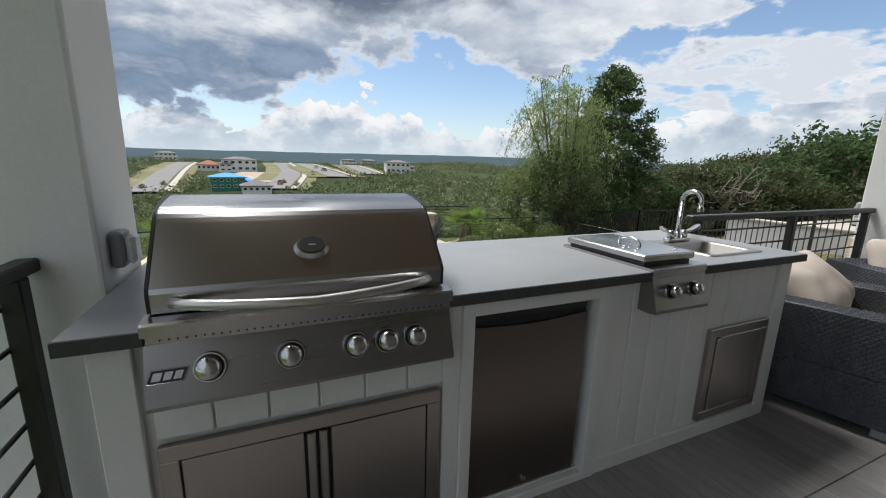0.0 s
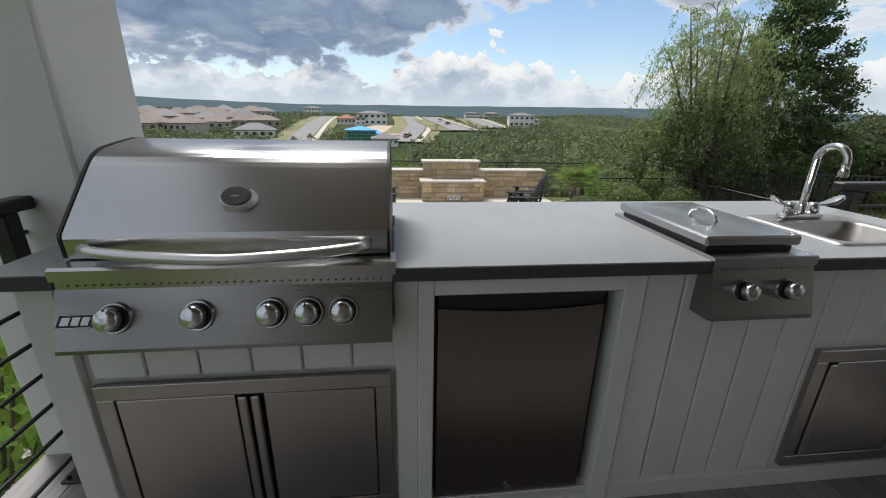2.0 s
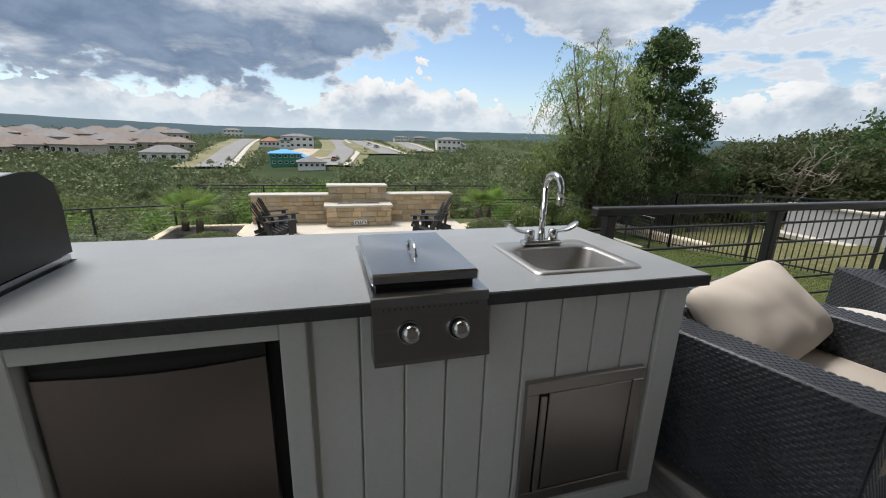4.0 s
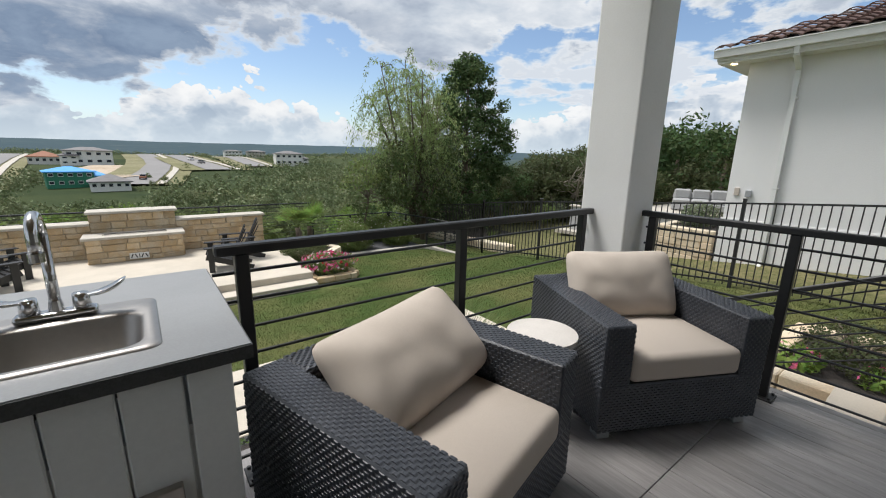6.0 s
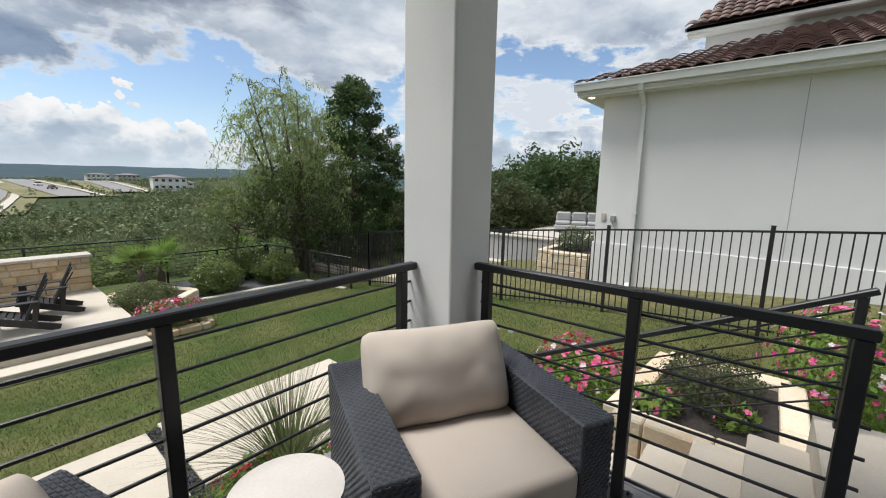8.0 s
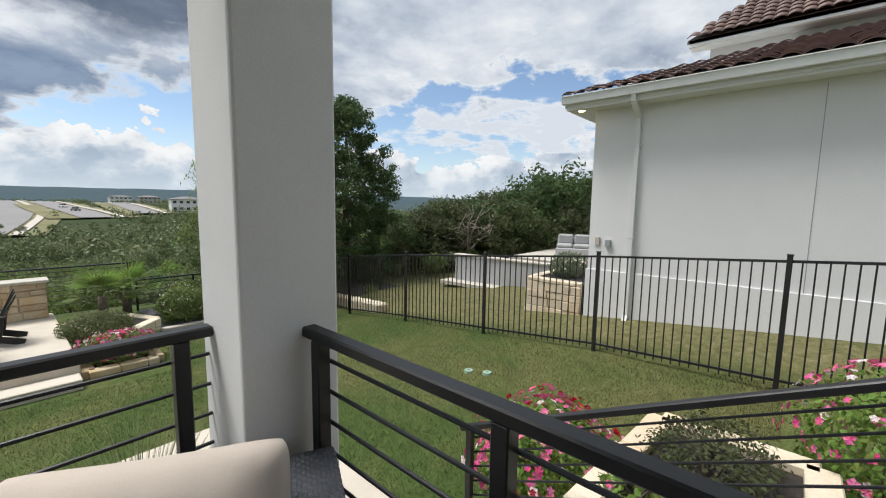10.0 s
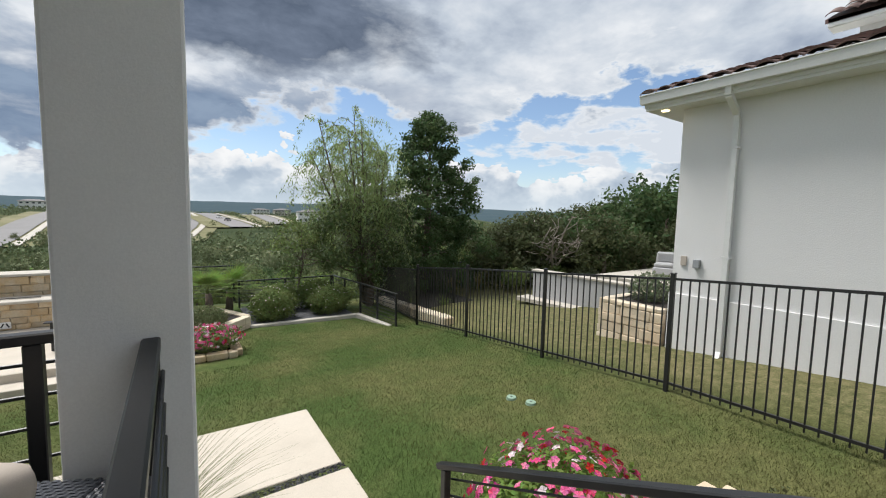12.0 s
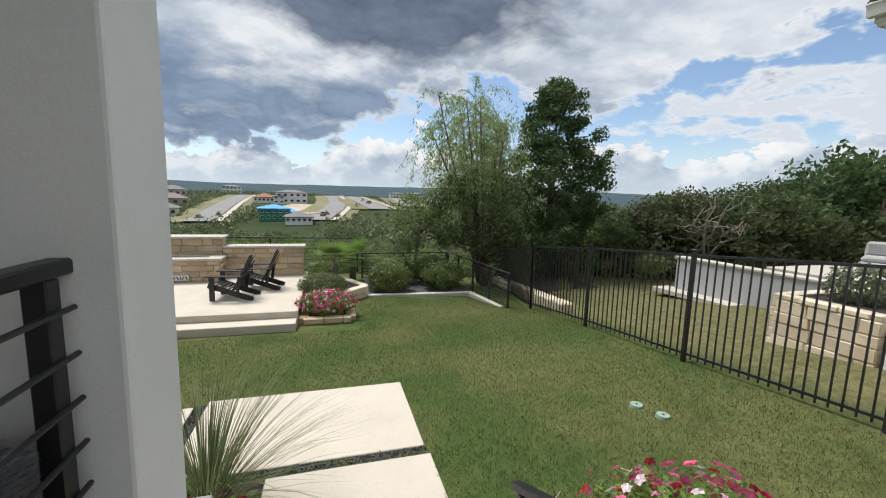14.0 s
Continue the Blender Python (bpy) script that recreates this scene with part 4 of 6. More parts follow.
club_chair(pose(4.455, -0.10, 0, 0, 0, -26.5), "charcoal woven wicker armchair with beige cushions in the railing corner", pose(5.10, 0.205, 0.635, -27, 0, -31), 3)
club_chair(pose(3.232, -0.40, 0, 0, 0, 15), "charcoal woven wicker armchair with beige cushions beside the counter", pose(3.56, 0.20, 0.625, -48, -5, 14), 8)


def side_table():
    root = thing("side_table", "round side table with pale top and black wire legs", "table", m=pose(4.36, 0.2, 0))
    bm = bmesh.new()
    bmesh.ops.create_cone(bm, cap_ends=True, segments=48, radius1=0.178, radius2=0.178, depth=0.022, matrix=Matrix.Translation((0, 0, 0.50)))
    part("tabletop", bm, CONCRETE_TOP, root, "pale round tabletop")
    for z in (0.482, 0.02):
        pts = [(0.15 * math.cos(k / 32 * math.tau), 0.15 * math.sin(k / 32 * math.tau), z) for k in range(33)]
        part("ring", tube(pts, 0.007, 8), BLACK, root)
    for k in range(6):
        a = k / 6 * math.tau
        b = a + 0.9
        pts = [(0.15 * math.cos(a), 0.15 * math.sin(a), 0.482), (0.10 * math.cos((a + b) / 2), 0.10 * math.sin((a + b) / 2), 0.26), (0.15 * math.cos(b), 0.15 * math.sin(b), 0.02)]
        part("leg", tube(pts, 0.007, 8), BLACK, root)


CONCRETE_TOP = material("pale table top", (0.62, 0.58, 0.54), 0.6, scale=6, amount=0.3, fine=90, grain=0.05, bump=0.03)
side_table()


# ---- fences ----
def picket_fence(label, posts, height, name="fence", spacing=0.115):
    """Upright-picket metal fence; posts are (x, y, ground z)."""
    root = thing(name, label, "fence", m=Matrix.Translation(posts[0]))
    o = Vector(posts[0])
    for p in posts:
        q = Vector(p) - o
        post = part("post", beam(bmesh.new(), q - Vector((0, 0, 0.3)), q + Vector((0, 0, height + 0.04)), 0.055, 0.055, 0.004), BLACK, root)
        part("post_cap", boxes((q.x - 0.033, q.x + 0.033, q.y - 0.033, q.y + 0.033, q.z + height + 0.04, q.z + height + 0.055), bevel=0.004), BLACK, post)
    for a, b in zip(posts, posts[1:]):
        a, b = Vector(a) - o, Vector(b) - o
        for z in (height - 0.03, 0.13):
            part("rail", beam(bmesh.new(), a + Vector((0, 0, z)), b + Vector((0, 0, z)), 0.032, 0.032), BLACK, root)
        n = max(2, round((b - a).length / spacing))
        for i in range(1, n):
            q = a.lerp(b, i / n)
            part("picket", boxes((q.x - 0.008, q.x + 0.008, q.y - 0.008, q.y + 0.008, q.z + 0.06, q.z + height - 0.03)), BLACK, root)


FENCE = [(10.85, -3.2, -0.5), (11.0, -0.92, -0.68), (11.3, 1.38, -0.876), (11.27, 3.57, -1.084), (11.2, 5.77, -1.27), (11.2, 7.98, -1.52)]
picket_fence("black metal picket fence along the sloping lawn", FENCE, 1.6)
picket_fence("black metal picket gate enclosure under the tree", [(11.2, 7.98, -1.52), (12.1, 12.2, -2.0)], 1.55, "fence")
picket_fence("black metal picket fence around the corner steps", [(12.1, 12.2, -1.95), (13.9, 12.2, -1.85), (13.6, 9.6, -1.55)], 1.2, "fence")
railing("black metal bar railing at the edge of the planting bed", (10.25, 9.75), (10.65, 8.1), [0.05, 0.85, 1.65], 0.95, lambda k: -1.5 - 0.05 * k, bars=8, gap=0.1, name="garden_railing", over=0.03)
railing("black metal bar railing above the valley behind the bushes", (7.3, 12.3), (10.25, 12.2), [0.05, 1.4, 2.9], 0.95, lambda k: -1.62, bars=8, gap=0.1, name="garden_railing", over=0.03)
railing("black metal bar railing beside the planting bed", (10.25, 12.2), (10.25, 9.75), [0.05, 1.2], 0.95, lambda k: -1.6 + 0.04 * k, bars=8, gap=0.1, name="garden_railing", over=0.03)
railing("black metal bar railing along the lower garden edge", (-11.0, 11.6), (-2.7, 12.75), [0.05, 2.1, 4.2, 6.3, 8.3], 1.0, lambda k: -1.85 + 0.01 * k, bars=8, gap=0.11, name="garden_railing", over=0.03)
railing("tall black metal bar railing behind the fireplace wall", (-2.6, 12.75), (7.25, 12.1), [0.05, 2.4, 4.8, 7.2, 9.8], 1.1, lambda k: -1.25, bars=8, gap=0.115, name="garden_railing", over=0.03)
railing("black metal bar railing along the far garden edge", (13.9, 12.4), (30, 16), [0.1, 2.5, 5, 7.5, 10, 12.5, 15], 1.05, lambda k: -1.75 + 0.05 * k, bars=7, gap=0.12, name="garden_railing", over=0.03)


# ---- neighbouring house ----
def neighbour_house():
    root = thing("neighbour_house", "two-storey pale stucco house with brown tile roof", "house", m=pose(12.98, 2.2, 0))
    part("wall", boxes((0, 9, -16, 0, -1.6, 3.75)), STUCCO_FAR, root)
    part("plinth", boxes((-0.03, 0, -16, 0.03, -1.4, 0.22), bevel=0.004), STUCCO_FAR, root)
    part("upper_wall", boxes((5.9, 9, -16, -0.9, 3.7, 6.2)), STUCCO_FAR, root)
    seam = part("wall_joint", boxes((-0.004, 0.0, -3.32, -3.31, 0.22, 3.3)), GREYBOX, root)
    part("soffit", boxes((-0.38, 9, -16.3, 0.45, 3.36, 3.42)), WHITE, root, "white soffit")
    part("fascia", boxes((-0.40, -0.37, -16.3, 0.47, 3.40, 3.60), (-0.37, 9, 0.45, 0.47, 3.40, 3.60), bevel=0.004), WHITE, root)
    g = extrude_x([(0, 0), (-0.02, 0.12), (-0.035, 0.13), (-0.035, 0.145), (0.09, 0.145), (0.09, 0)], -16.3, 0.5)
    g.transform(Matrix(((0, 1, 0, -0.50), (1, 0, 0, 0), (0, 0, 1, 3.46), (0, 0, 0, 1))))
    part("gutter", g, WHITE, root, "white rain gutter")
    pts = [(-0.45, -0.82, 3.48), (-0.42, -0.82, 3.34), (-0.08, -0.82, 3.12), (-0.06, -0.82, 2.95), (-0.06, -0.82, -0.60), (-0.16, -0.82, -0.74)]
    bm = bmesh.new()
    for a, b in zip(pts, pts[1:]):
        beam(bm, a, b, 0.085, 0.075)
    part("downspout", bm, WHITE, root, "white square downspout")
    for z in (2.6, 0.9):
        part("strap", boxes((-0.108, 0, -0.88, -0.76, z, z + 0.03)), WHITE, root)
    part("meter_box", boxes((-0.07, 0, -0.44, -0.34, 0.70, 0.84), bevel=0.006), GREYBOX, root)
    part("meter_box", boxes((-0.03, 0, -0.22, -0.13, 0.72, 0.88), bevel=0.004), FABRIC, root, "cream cover plate")
    lamp = bmesh.new()
    rod(lamp, (-0.18, 0.22, 3.352), (-0.18, 0.22, 3.362), 0.06, 16)
    part("soffit_light", lamp, LAMP, root, "small lit downlight")
    # tiled roof slopes up towards +x: rows of barrel tiles
    slope = math.tan(radians(19))
    part("roof_deck", roof_deck(-0.42, 6.0, -16.3, 0.5, 3.57, slope), TILE_ROOF, root)
    tiles(root, -0.50, 6.0, -11.0, 0.5, 3.60, slope)
    part("upper_fascia", boxes((5.42, 5.46, -16.3, -0.45, 6.02, 6.2), (5.46, 5.9, -16.3, -0.45, 6.0, 6.04), bevel=0.004), WHITE, root)
    part("roof_deck", roof_deck(5.42, 9.0, -16.3, -0.4, 6.2, slope * 2.0), TILE_ROOF, root)
    tiles(root, 5.36, 8.8, -9.0, -0.4, 6.23, slope * 2.0)


LAMP = bpy.data.materials.new("warm lamp")
LAMP.use_nodes = True
LAMP.node_tree.nodes["Principled BSDF"].inputs["Emission Color"].default_value = (1, 0.75, 0.4, 1)
LAMP.node_tree.nodes["Principled BSDF"].inputs["Emission Strength"].default_value = 4


def roof_deck(x0, x1, y0, y1, z, slope):
    """Sloping slab; its +y end is hipped back."""
    bm = bmesh.new()
    run = x1 - x0
    hip = run * 0.55
    top = [(x0, y0, z), (x0, y1, z), (x1, y1 - hip, z + run * slope), (x1, y0, z + run * slope)]
    lower = [(a, b, c - 0.1) for a, b, c in top]
    v = [bm.verts.new(p) for p in top + lower]
    for f in ((0, 1, 2, 3), (7, 6, 5, 4), (0, 4, 5, 1), (1, 5, 6, 2), (2, 6, 7, 3), (3, 7, 4, 0)):
        bm.faces.new([v[i] for i in f])
    return bm


TILE_MESH = None


def tiles(root, x0, x1, y0, y1, z, slope):
    """Barrel tiles in courses up the slope; the nearest as pieces, the rest joined."""
    global TILE_MESH
    run, wide = 0.36, 0.27
    n = 7
    ang = math.atan(slope)
    prof = [(wide * (i / n - 0.5), 0.055 * math.sin(math.pi * i / n) ** 0.8 if 0 < i < n else 0) for i in range(n + 1)]

    def add(bm, m):
        for lift0, lift1, sgn in ((0.035, 0.0, 1),):
            a = [bm.verts.new(m @ Vector((0, y, h + lift0))) for y, h in prof]
            b = [bm.verts.new(m @ Vector((run * 1.12, y, h + lift1))) for y, h in prof]
            c = [bm.verts.new(m @ Vector((0, y, h + lift0 - 0.022))) for y, h in prof]
            for i in range(n):
                bm.faces.new((a[i], a[i + 1], b[i + 1], b[i])).smooth = True
                bm.faces.new((c[i], c[i + 1], a[i + 1], a[i]))
    if TILE_MESH is None:
        bm = bmesh.new()
        add(bm, Matrix())
        TILE_MESH = mesh_of("roof_tile", bm, TILE_ROOF)
    rest = bmesh.new()
    made = 0
    hip = 0.55
    for j in range(int((x1 - x0) / (run * math.cos(ang)))):
        d = j * run * math.cos(ang)
        for i in range(int((y1 - y0) / wide)):
            y = y1 - wide * (i + 0.5)
            if y1 - y < hip * d * 0.98:
                continue
            wob = noise.noise((i * 7.1, j * 3.3, 0.5)) * 0.012
            m = Matrix.Translation((x0 + d, y, z + d * slope + wob)) @ Matrix.Rotation(-ang, 4, "Y") @ Matrix.Rotation(wob * 2, 4, "Z")
            if j < 8 and made < 230:
                part("roof_tile", TILE_MESH, TILE_ROOF, root).matrix_basis = m
                made += 1
            else:
                add(rest, m)
    tagged(part("roof_tiles", rest, TILE_ROOF, root), kind="stuff")


neighbour_house()


# ---- garden paving ----
for x0, x1, y0, y1 in ((4.93, 7.2, 2.79, 4.19), (5.75, 7.23, 1.22, 2.66), (2.45, 4.8, 2.75, 4.08), (1.9, 3.34, 4.22, 5.45), (1.9, 3.34, 5.58, 6.85)):
    setting("paving_slab", boxes((x0, x1, y0, y1, -1.42, -1.255), bevel=0.008), CONCRETE, "large cream concrete paving slab in the lawn", "paving")
setting("gravel_joint", boxes((4.8, 4.93, 2.66, 4.12, -1.45, -1.28), (4.93, 7.21, 2.66, 2.79, -1.45, -1.28), (2.45, 4.8, 2.62, 2.75, -1.45, -1.28), (1.9, 3.34, 5.45, 5.58, -1.45, -1.28), (1.9, 3.34, 4.08, 4.22, -1.45, -1.28)), GRAVEL, "dark gravel strip between paving slabs", "gravel")


def pebbles(name, regions, n, size, mat, seed):
    """Loose stones strewn over flat strips."""
    rng = np.random.default_rng(seed)
    pts, faces = [], []
    area = [(b - a) * (d - c) for a, b, c, d, z in regions]
    for (a, b, c, d, z), part_area in zip(regions, area):
        for _ in range(int(n * part_area / sum(area))):
            o = np.array((rng.uniform(a, b), rng.uniform(c, d), z))
            q = rng.normal(size=(4, 3)) * size
            k = len(pts)
            pts += (o + q).tolist()
            faces += [(k, k + 1, k + 2), (k, k + 2, k + 3), (k, k + 3, k + 1), (k + 1, k + 3, k + 2)]
    return soup(name, pts, faces, mat)


tagged(part("gravel", pebbles("gravel", [(4.8, 4.93, 2.66, 4.12, -1.275), (4.93, 7.21, 2.66, 2.79, -1.275), (2.45, 4.8, 2.62, 2.75, -1.275)], 5000, 0.011, GRAVEL, 2), GRAVEL), "loose dark gravel between paving slabs", "gravel", kind="stuff")

PATIO_Z = -1.18
setting("porch_bed", boxes((0.4, 5.74, 0.9, 2.62, -1.5, -1.24), bevel=0.02), MULCH, "dark mulch bed below the porch", "soil")
setting("patio", boxes((-0.5, 5.68, 7.58, 11.9, -1.75, PATIO_Z), bevel=0.01), CONCRETE, "cream concrete patio in front of the fireplace", "patio")
setting("patio_step", boxes((0.2, 5.66, 7.2, 7.58, -1.75, PATIO_Z - 0.14), bevel=0.01), CONCRETE, "cream concrete step up to the patio", "step")


def stone_wall(root, x0, x1, y0, z0, z1, seed, mat, depth=0.3, course=(0.10, 0.19), length=(0.2, 0.55), side=None):
    """Coursed stones on a wall that faces -y (or, turned, another way); each stone a piece, mortar behind."""
    rng = random.Random(seed)
    m = side or Matrix()
    made = part("mortar", boxes((x0 + 0.015, x1 - 0.015, y0 + 0.02, y0 + depth, z0, z1 - 0.005)), MORTAR, root)
    made.matrix_basis = m
    z = z0
    while z < z1 - 0.02:
        h = min(rng.uniform(*course), z1 - z)
        if z1 - z - h < 0.06:
            h = z1 - z
        x = x0
        while x < x1 - 0.01:
            w = min(rng.uniform(*length), x1 - x)
            if x1 - x - w < 0.12:
                w = x1 - x
            bm = bmesh.new()
            out = rng.uniform(0.0, 0.022)
            box(bm, x + 0.005, x + w - 0.005, y0 - out, y0 + min(depth, 0.12), z + 0.005, z + h - 0.005, bevel=0.012)
            for v in bm.verts:
                v.co += Vector((rng.uniform(-1, 1) * 0.004, rng.uniform(-1, 1) * 0.006, rng.uniform(-1, 1) * 0.004))
            s = part("stone", bm, mat, root)
            s.matrix_basis = m
            x += w
        z += h


def fireplace():
    root = thing("fireplace_wall", "tan limestone garden wall with raised fire ledge", "fireplace", m=pose(0, 0, 0))
    stone_wall(root, -0.42, 1.75, 11.46, PATIO_Z, -0.38, 1, LIME, 0.4)
    stone_wall(root, 3.45, 5.59, 11.46, PATIO_Z, -0.38, 2, LIME, 0.4)
    stone_wall(root, 1.74, 3.46, 11.44, -0.60, -0.11, 3, LIME, 0.5)
    stone_wall(root, 1.66, 3.52, 10.78, PATIO_Z, -0.62, 4, LIME, 0.7)
    stone_wall(root, 10.80, 11.44, 0, PATIO_Z, -0.62, 5, LIME, 0.1, side=pose(3.52, 0, 0, 0, 0, 90))
    for a, b, c, d, z in ((-0.47, 1.74, 11.41, 11.92, -0.38), (3.46, 5.64, 11.41, 11.92, -0.38), (1.69, 3.51, 11.38, 12.0, -0.11), (1.60, 3.58, 10.72, 11.44, -0.62)):
        part("cap_stone", boxes((a, b, c, d, z, z + 0.062), bevel=0.01), CAP, root, "smooth grey stone cap")
    part("fire_trough", boxes((2.0, 3.2, 11.02, 11.2, -0.556, -0.55), bevel=0.001), DARK, root)
    part("burner_edge", boxes((1.97, 3.23, 10.99, 11.02, -0.557, -0.545), (1.97, 3.23, 11.2, 11.23, -0.557, -0.545)), CAP, root)
    vent = part("vent", boxes((2.42, 2.80, 10.742, 10.76, -1.13, -0.99), bevel=0.004), WHITE, root, "white vent grille with diagonal slots")
    for i, (cx, s) in enumerate(((2.47, 1), (2.55, -1), (2.67, 1), (2.75, -1))):
        bm = bmesh.new()
        beam(bm, (cx - 0.022 * s, 10.741, -1.105), (cx + 0.022 * s, 10.741, -1.015), 0.004, 0.024)
        part("slot", bm, DARK, vent)
    part("slot", boxes((2.605, 2.62, 10.739, 10.743, -1.11, -1.01)), DARK, vent)


fireplace()


def adirondack():
    """Slatted garden chair facing -y."""
    root = thing("adirondack_chair", "black slatted adirondack chair on the patio", "chair", "adirondack chairs")
    for i in range(6):
        y = -0.28 + i * 0.085
        z = 0.36 - (y + 0.28) * 0.30
        bm = bmesh.new()
        box(bm, -0.26, 0.26, y, y + 0.075, z - 0.022, z, bevel=0.004)
        part("seat_slat", bm, BLACK, root)
    for i in range(7):
        x = (i - 3) * 0.078
        top = 0.98 - 0.018 * (i - 3) ** 2
        bm = bmesh.new()
        beam(bm, (x, 0.20, 0.24), (x * 1.12, 0.52, top), 0.07, 0.02, 0.004)
        part("back_slat", bm, BLACK, root)
    for s in (-1, 1):
        bm = bmesh.new()
        beam(bm, (s * 0.27, -0.30, 0.34), (s * 0.27, 0.62, 0.02), 0.025, 0.12, 0.004)
        part("side_rail", bm, BLACK, root)
        bm = bmesh.new()
        box(bm, s * 0.315 - 0.014, s * 0.315 + 0.014, -0.26, -0.15, 0, 0.54, bevel=0.004)
        part("front_leg", bm, BLACK, root)
        bm = bmesh.new()
        box(bm, s * 0.34 - 0.07, s * 0.34 + 0.07, -0.33, 0.42, 0.54, 0.562, bevel=0.006)
        part("armrest", bm, BLACK, root)
        bm = bmesh.new()
        beam(bm, (s * 0.31, 0.36, 0.54), (s * 0.31, 0.30, 0.1), 0.025, 0.07, 0.004)
        part("back_leg", bm, BLACK, root)
    part("back_brace", boxes((-0.33, 0.33, 0.37, 0.40, 0.50, 0.56), bevel=0.004), BLACK, root)
    return root


first = adirondack()
first.matrix_basis = pose(4.55, 9.85, PATIO_Z, 0, 0, -95)
copy_thing(first, pose(4.1, 8.95, PATIO_Z, 0, 0, -97))
copy_thing(first, pose(0.5, 10.25, PATIO_Z, 0, 0, 118))
copy_thing(first, pose(0.5, 9.35, PATIO_Z, 0, 0, 116))


# ---- planting beds ----
def raised_bed(label, corners, z0, z1, seed, fill, mat=LIME):
    """A stone-edged bed with the given plan, filled with mulch."""
    root = thing("planter", label, "planter")
    rng = random.Random(seed)
    n = len(corners)
    for i in range(n):
        a, b = Vector((*corners[i], 0)), Vector((*corners[(i + 1) % n], 0))
        d = (b - a).normalized()
        length = (b - a).length
        k = 0.0
        while k < length - 0.02:
            w = min(rng.uniform(0.35, 0.6), length - k)
            if length - k - w < 0.15:
                w = length - k
            rows = 2 if z1 - z0 > 0.22 else 1
            for j in range(rows):
                h = (z1 - z0) / rows
                bm = bmesh.new()
                beam(bm, a + d * (k + 0.004) + Vector((0, 0, z0 + h * (j + 0.5))), a + d * (k + w - 0.004) + Vector((0, 0, z0 + h * (j + 0.5))), 0.19 + rng.uniform(0, 0.03), h - 0.006, 0.014)
                part("stone", bm, mat, root)
            k += w
    bm = bmesh.new()
    f = bm.faces.new([bm.verts.new((x, y, z1 - fill)) for x, y in corners])
    g = bmesh.ops.extrude_face_region(bm, geom=[f])
    bmesh.ops.translate(bm, verts=[v for v in g["geom"] if isinstance(v, bmesh.types.BMVert)], vec=(0, 0, -0.3))
    part("mulch", bm, MULCH, root, "black mulch")
    return root


raised_bed("tan stone-edged flower bed beside the patio step", [(5.78, 7.66), (6.75, 7.66), (6.75, 8.7), (5.78, 8.7)], -1.62, -1.36, 4, 0.05)
raised_bed("pale stone planter box with black mulch", [(6.35, 9.0), (7.25, 9.95), (6.6, 11.3), (5.8, 10.8)], -1.6, -1.22, 5, 0.04, LIME_PALE)
raised_bed("pale stone-edged bed beside the stairs", [(7.38, 0.02), (9.06, -0.12), (9.05, -1.25), (7.38, -1.25)], -1.25, -0.5, 6, 0.08, LIME_PALE)
raised_bed("pale stone planter at the patio edge", [(-2.6, 8.6), (-0.62, 8.6), (-0.62, 12.0), (-2.6, 12.0)], -1.7, -1.28, 7, 0.05, LIME_PALE)
setting("bed_soil", boxes((7.35, 10.1, 9.85, 12.2, -2.0, -1.5)), GRAVEL, "dark soil under the clipped bushes", "soil")
bm = beam(beam(bmesh.new(), (7.3, 9.85, -1.56), (10.15, 9.72, -1.56), 0.16, 0.18, 0.012), (10.15, 9.72, -1.54), (10.55, 8.3, -1.62), 0.16, 0.18, 0.012)
setting("kerb", bm, CAP, "pale concrete bed kerb", "kerb")


def shrub_points(c, r, n, seed, shell=0.55, lump=0.25, freq=2.2):
    rng = np.random.default_rng(seed)
    d = rng.normal(size=(n, 3))
    d /= np.linalg.norm(d, axis=1)[:, None]
    k = shell + (1 - shell) * rng.random(n) ** 0.5
    f = np.array([1 + lump * noise.noise(Vector(v) * freq + Vector((seed, 0, 0))) for v in d])
    return np.asarray(c) + d * np.asarray(r) * (k * f)[:, None]


def shell_normals(pts, mid, r):
    n = (pts - np.asarray(mid)) / np.square((r[0], r[1], r[2] * 0.52))
    return n / (np.linalg.norm(n, axis=1)[:, None] + 1e-6)


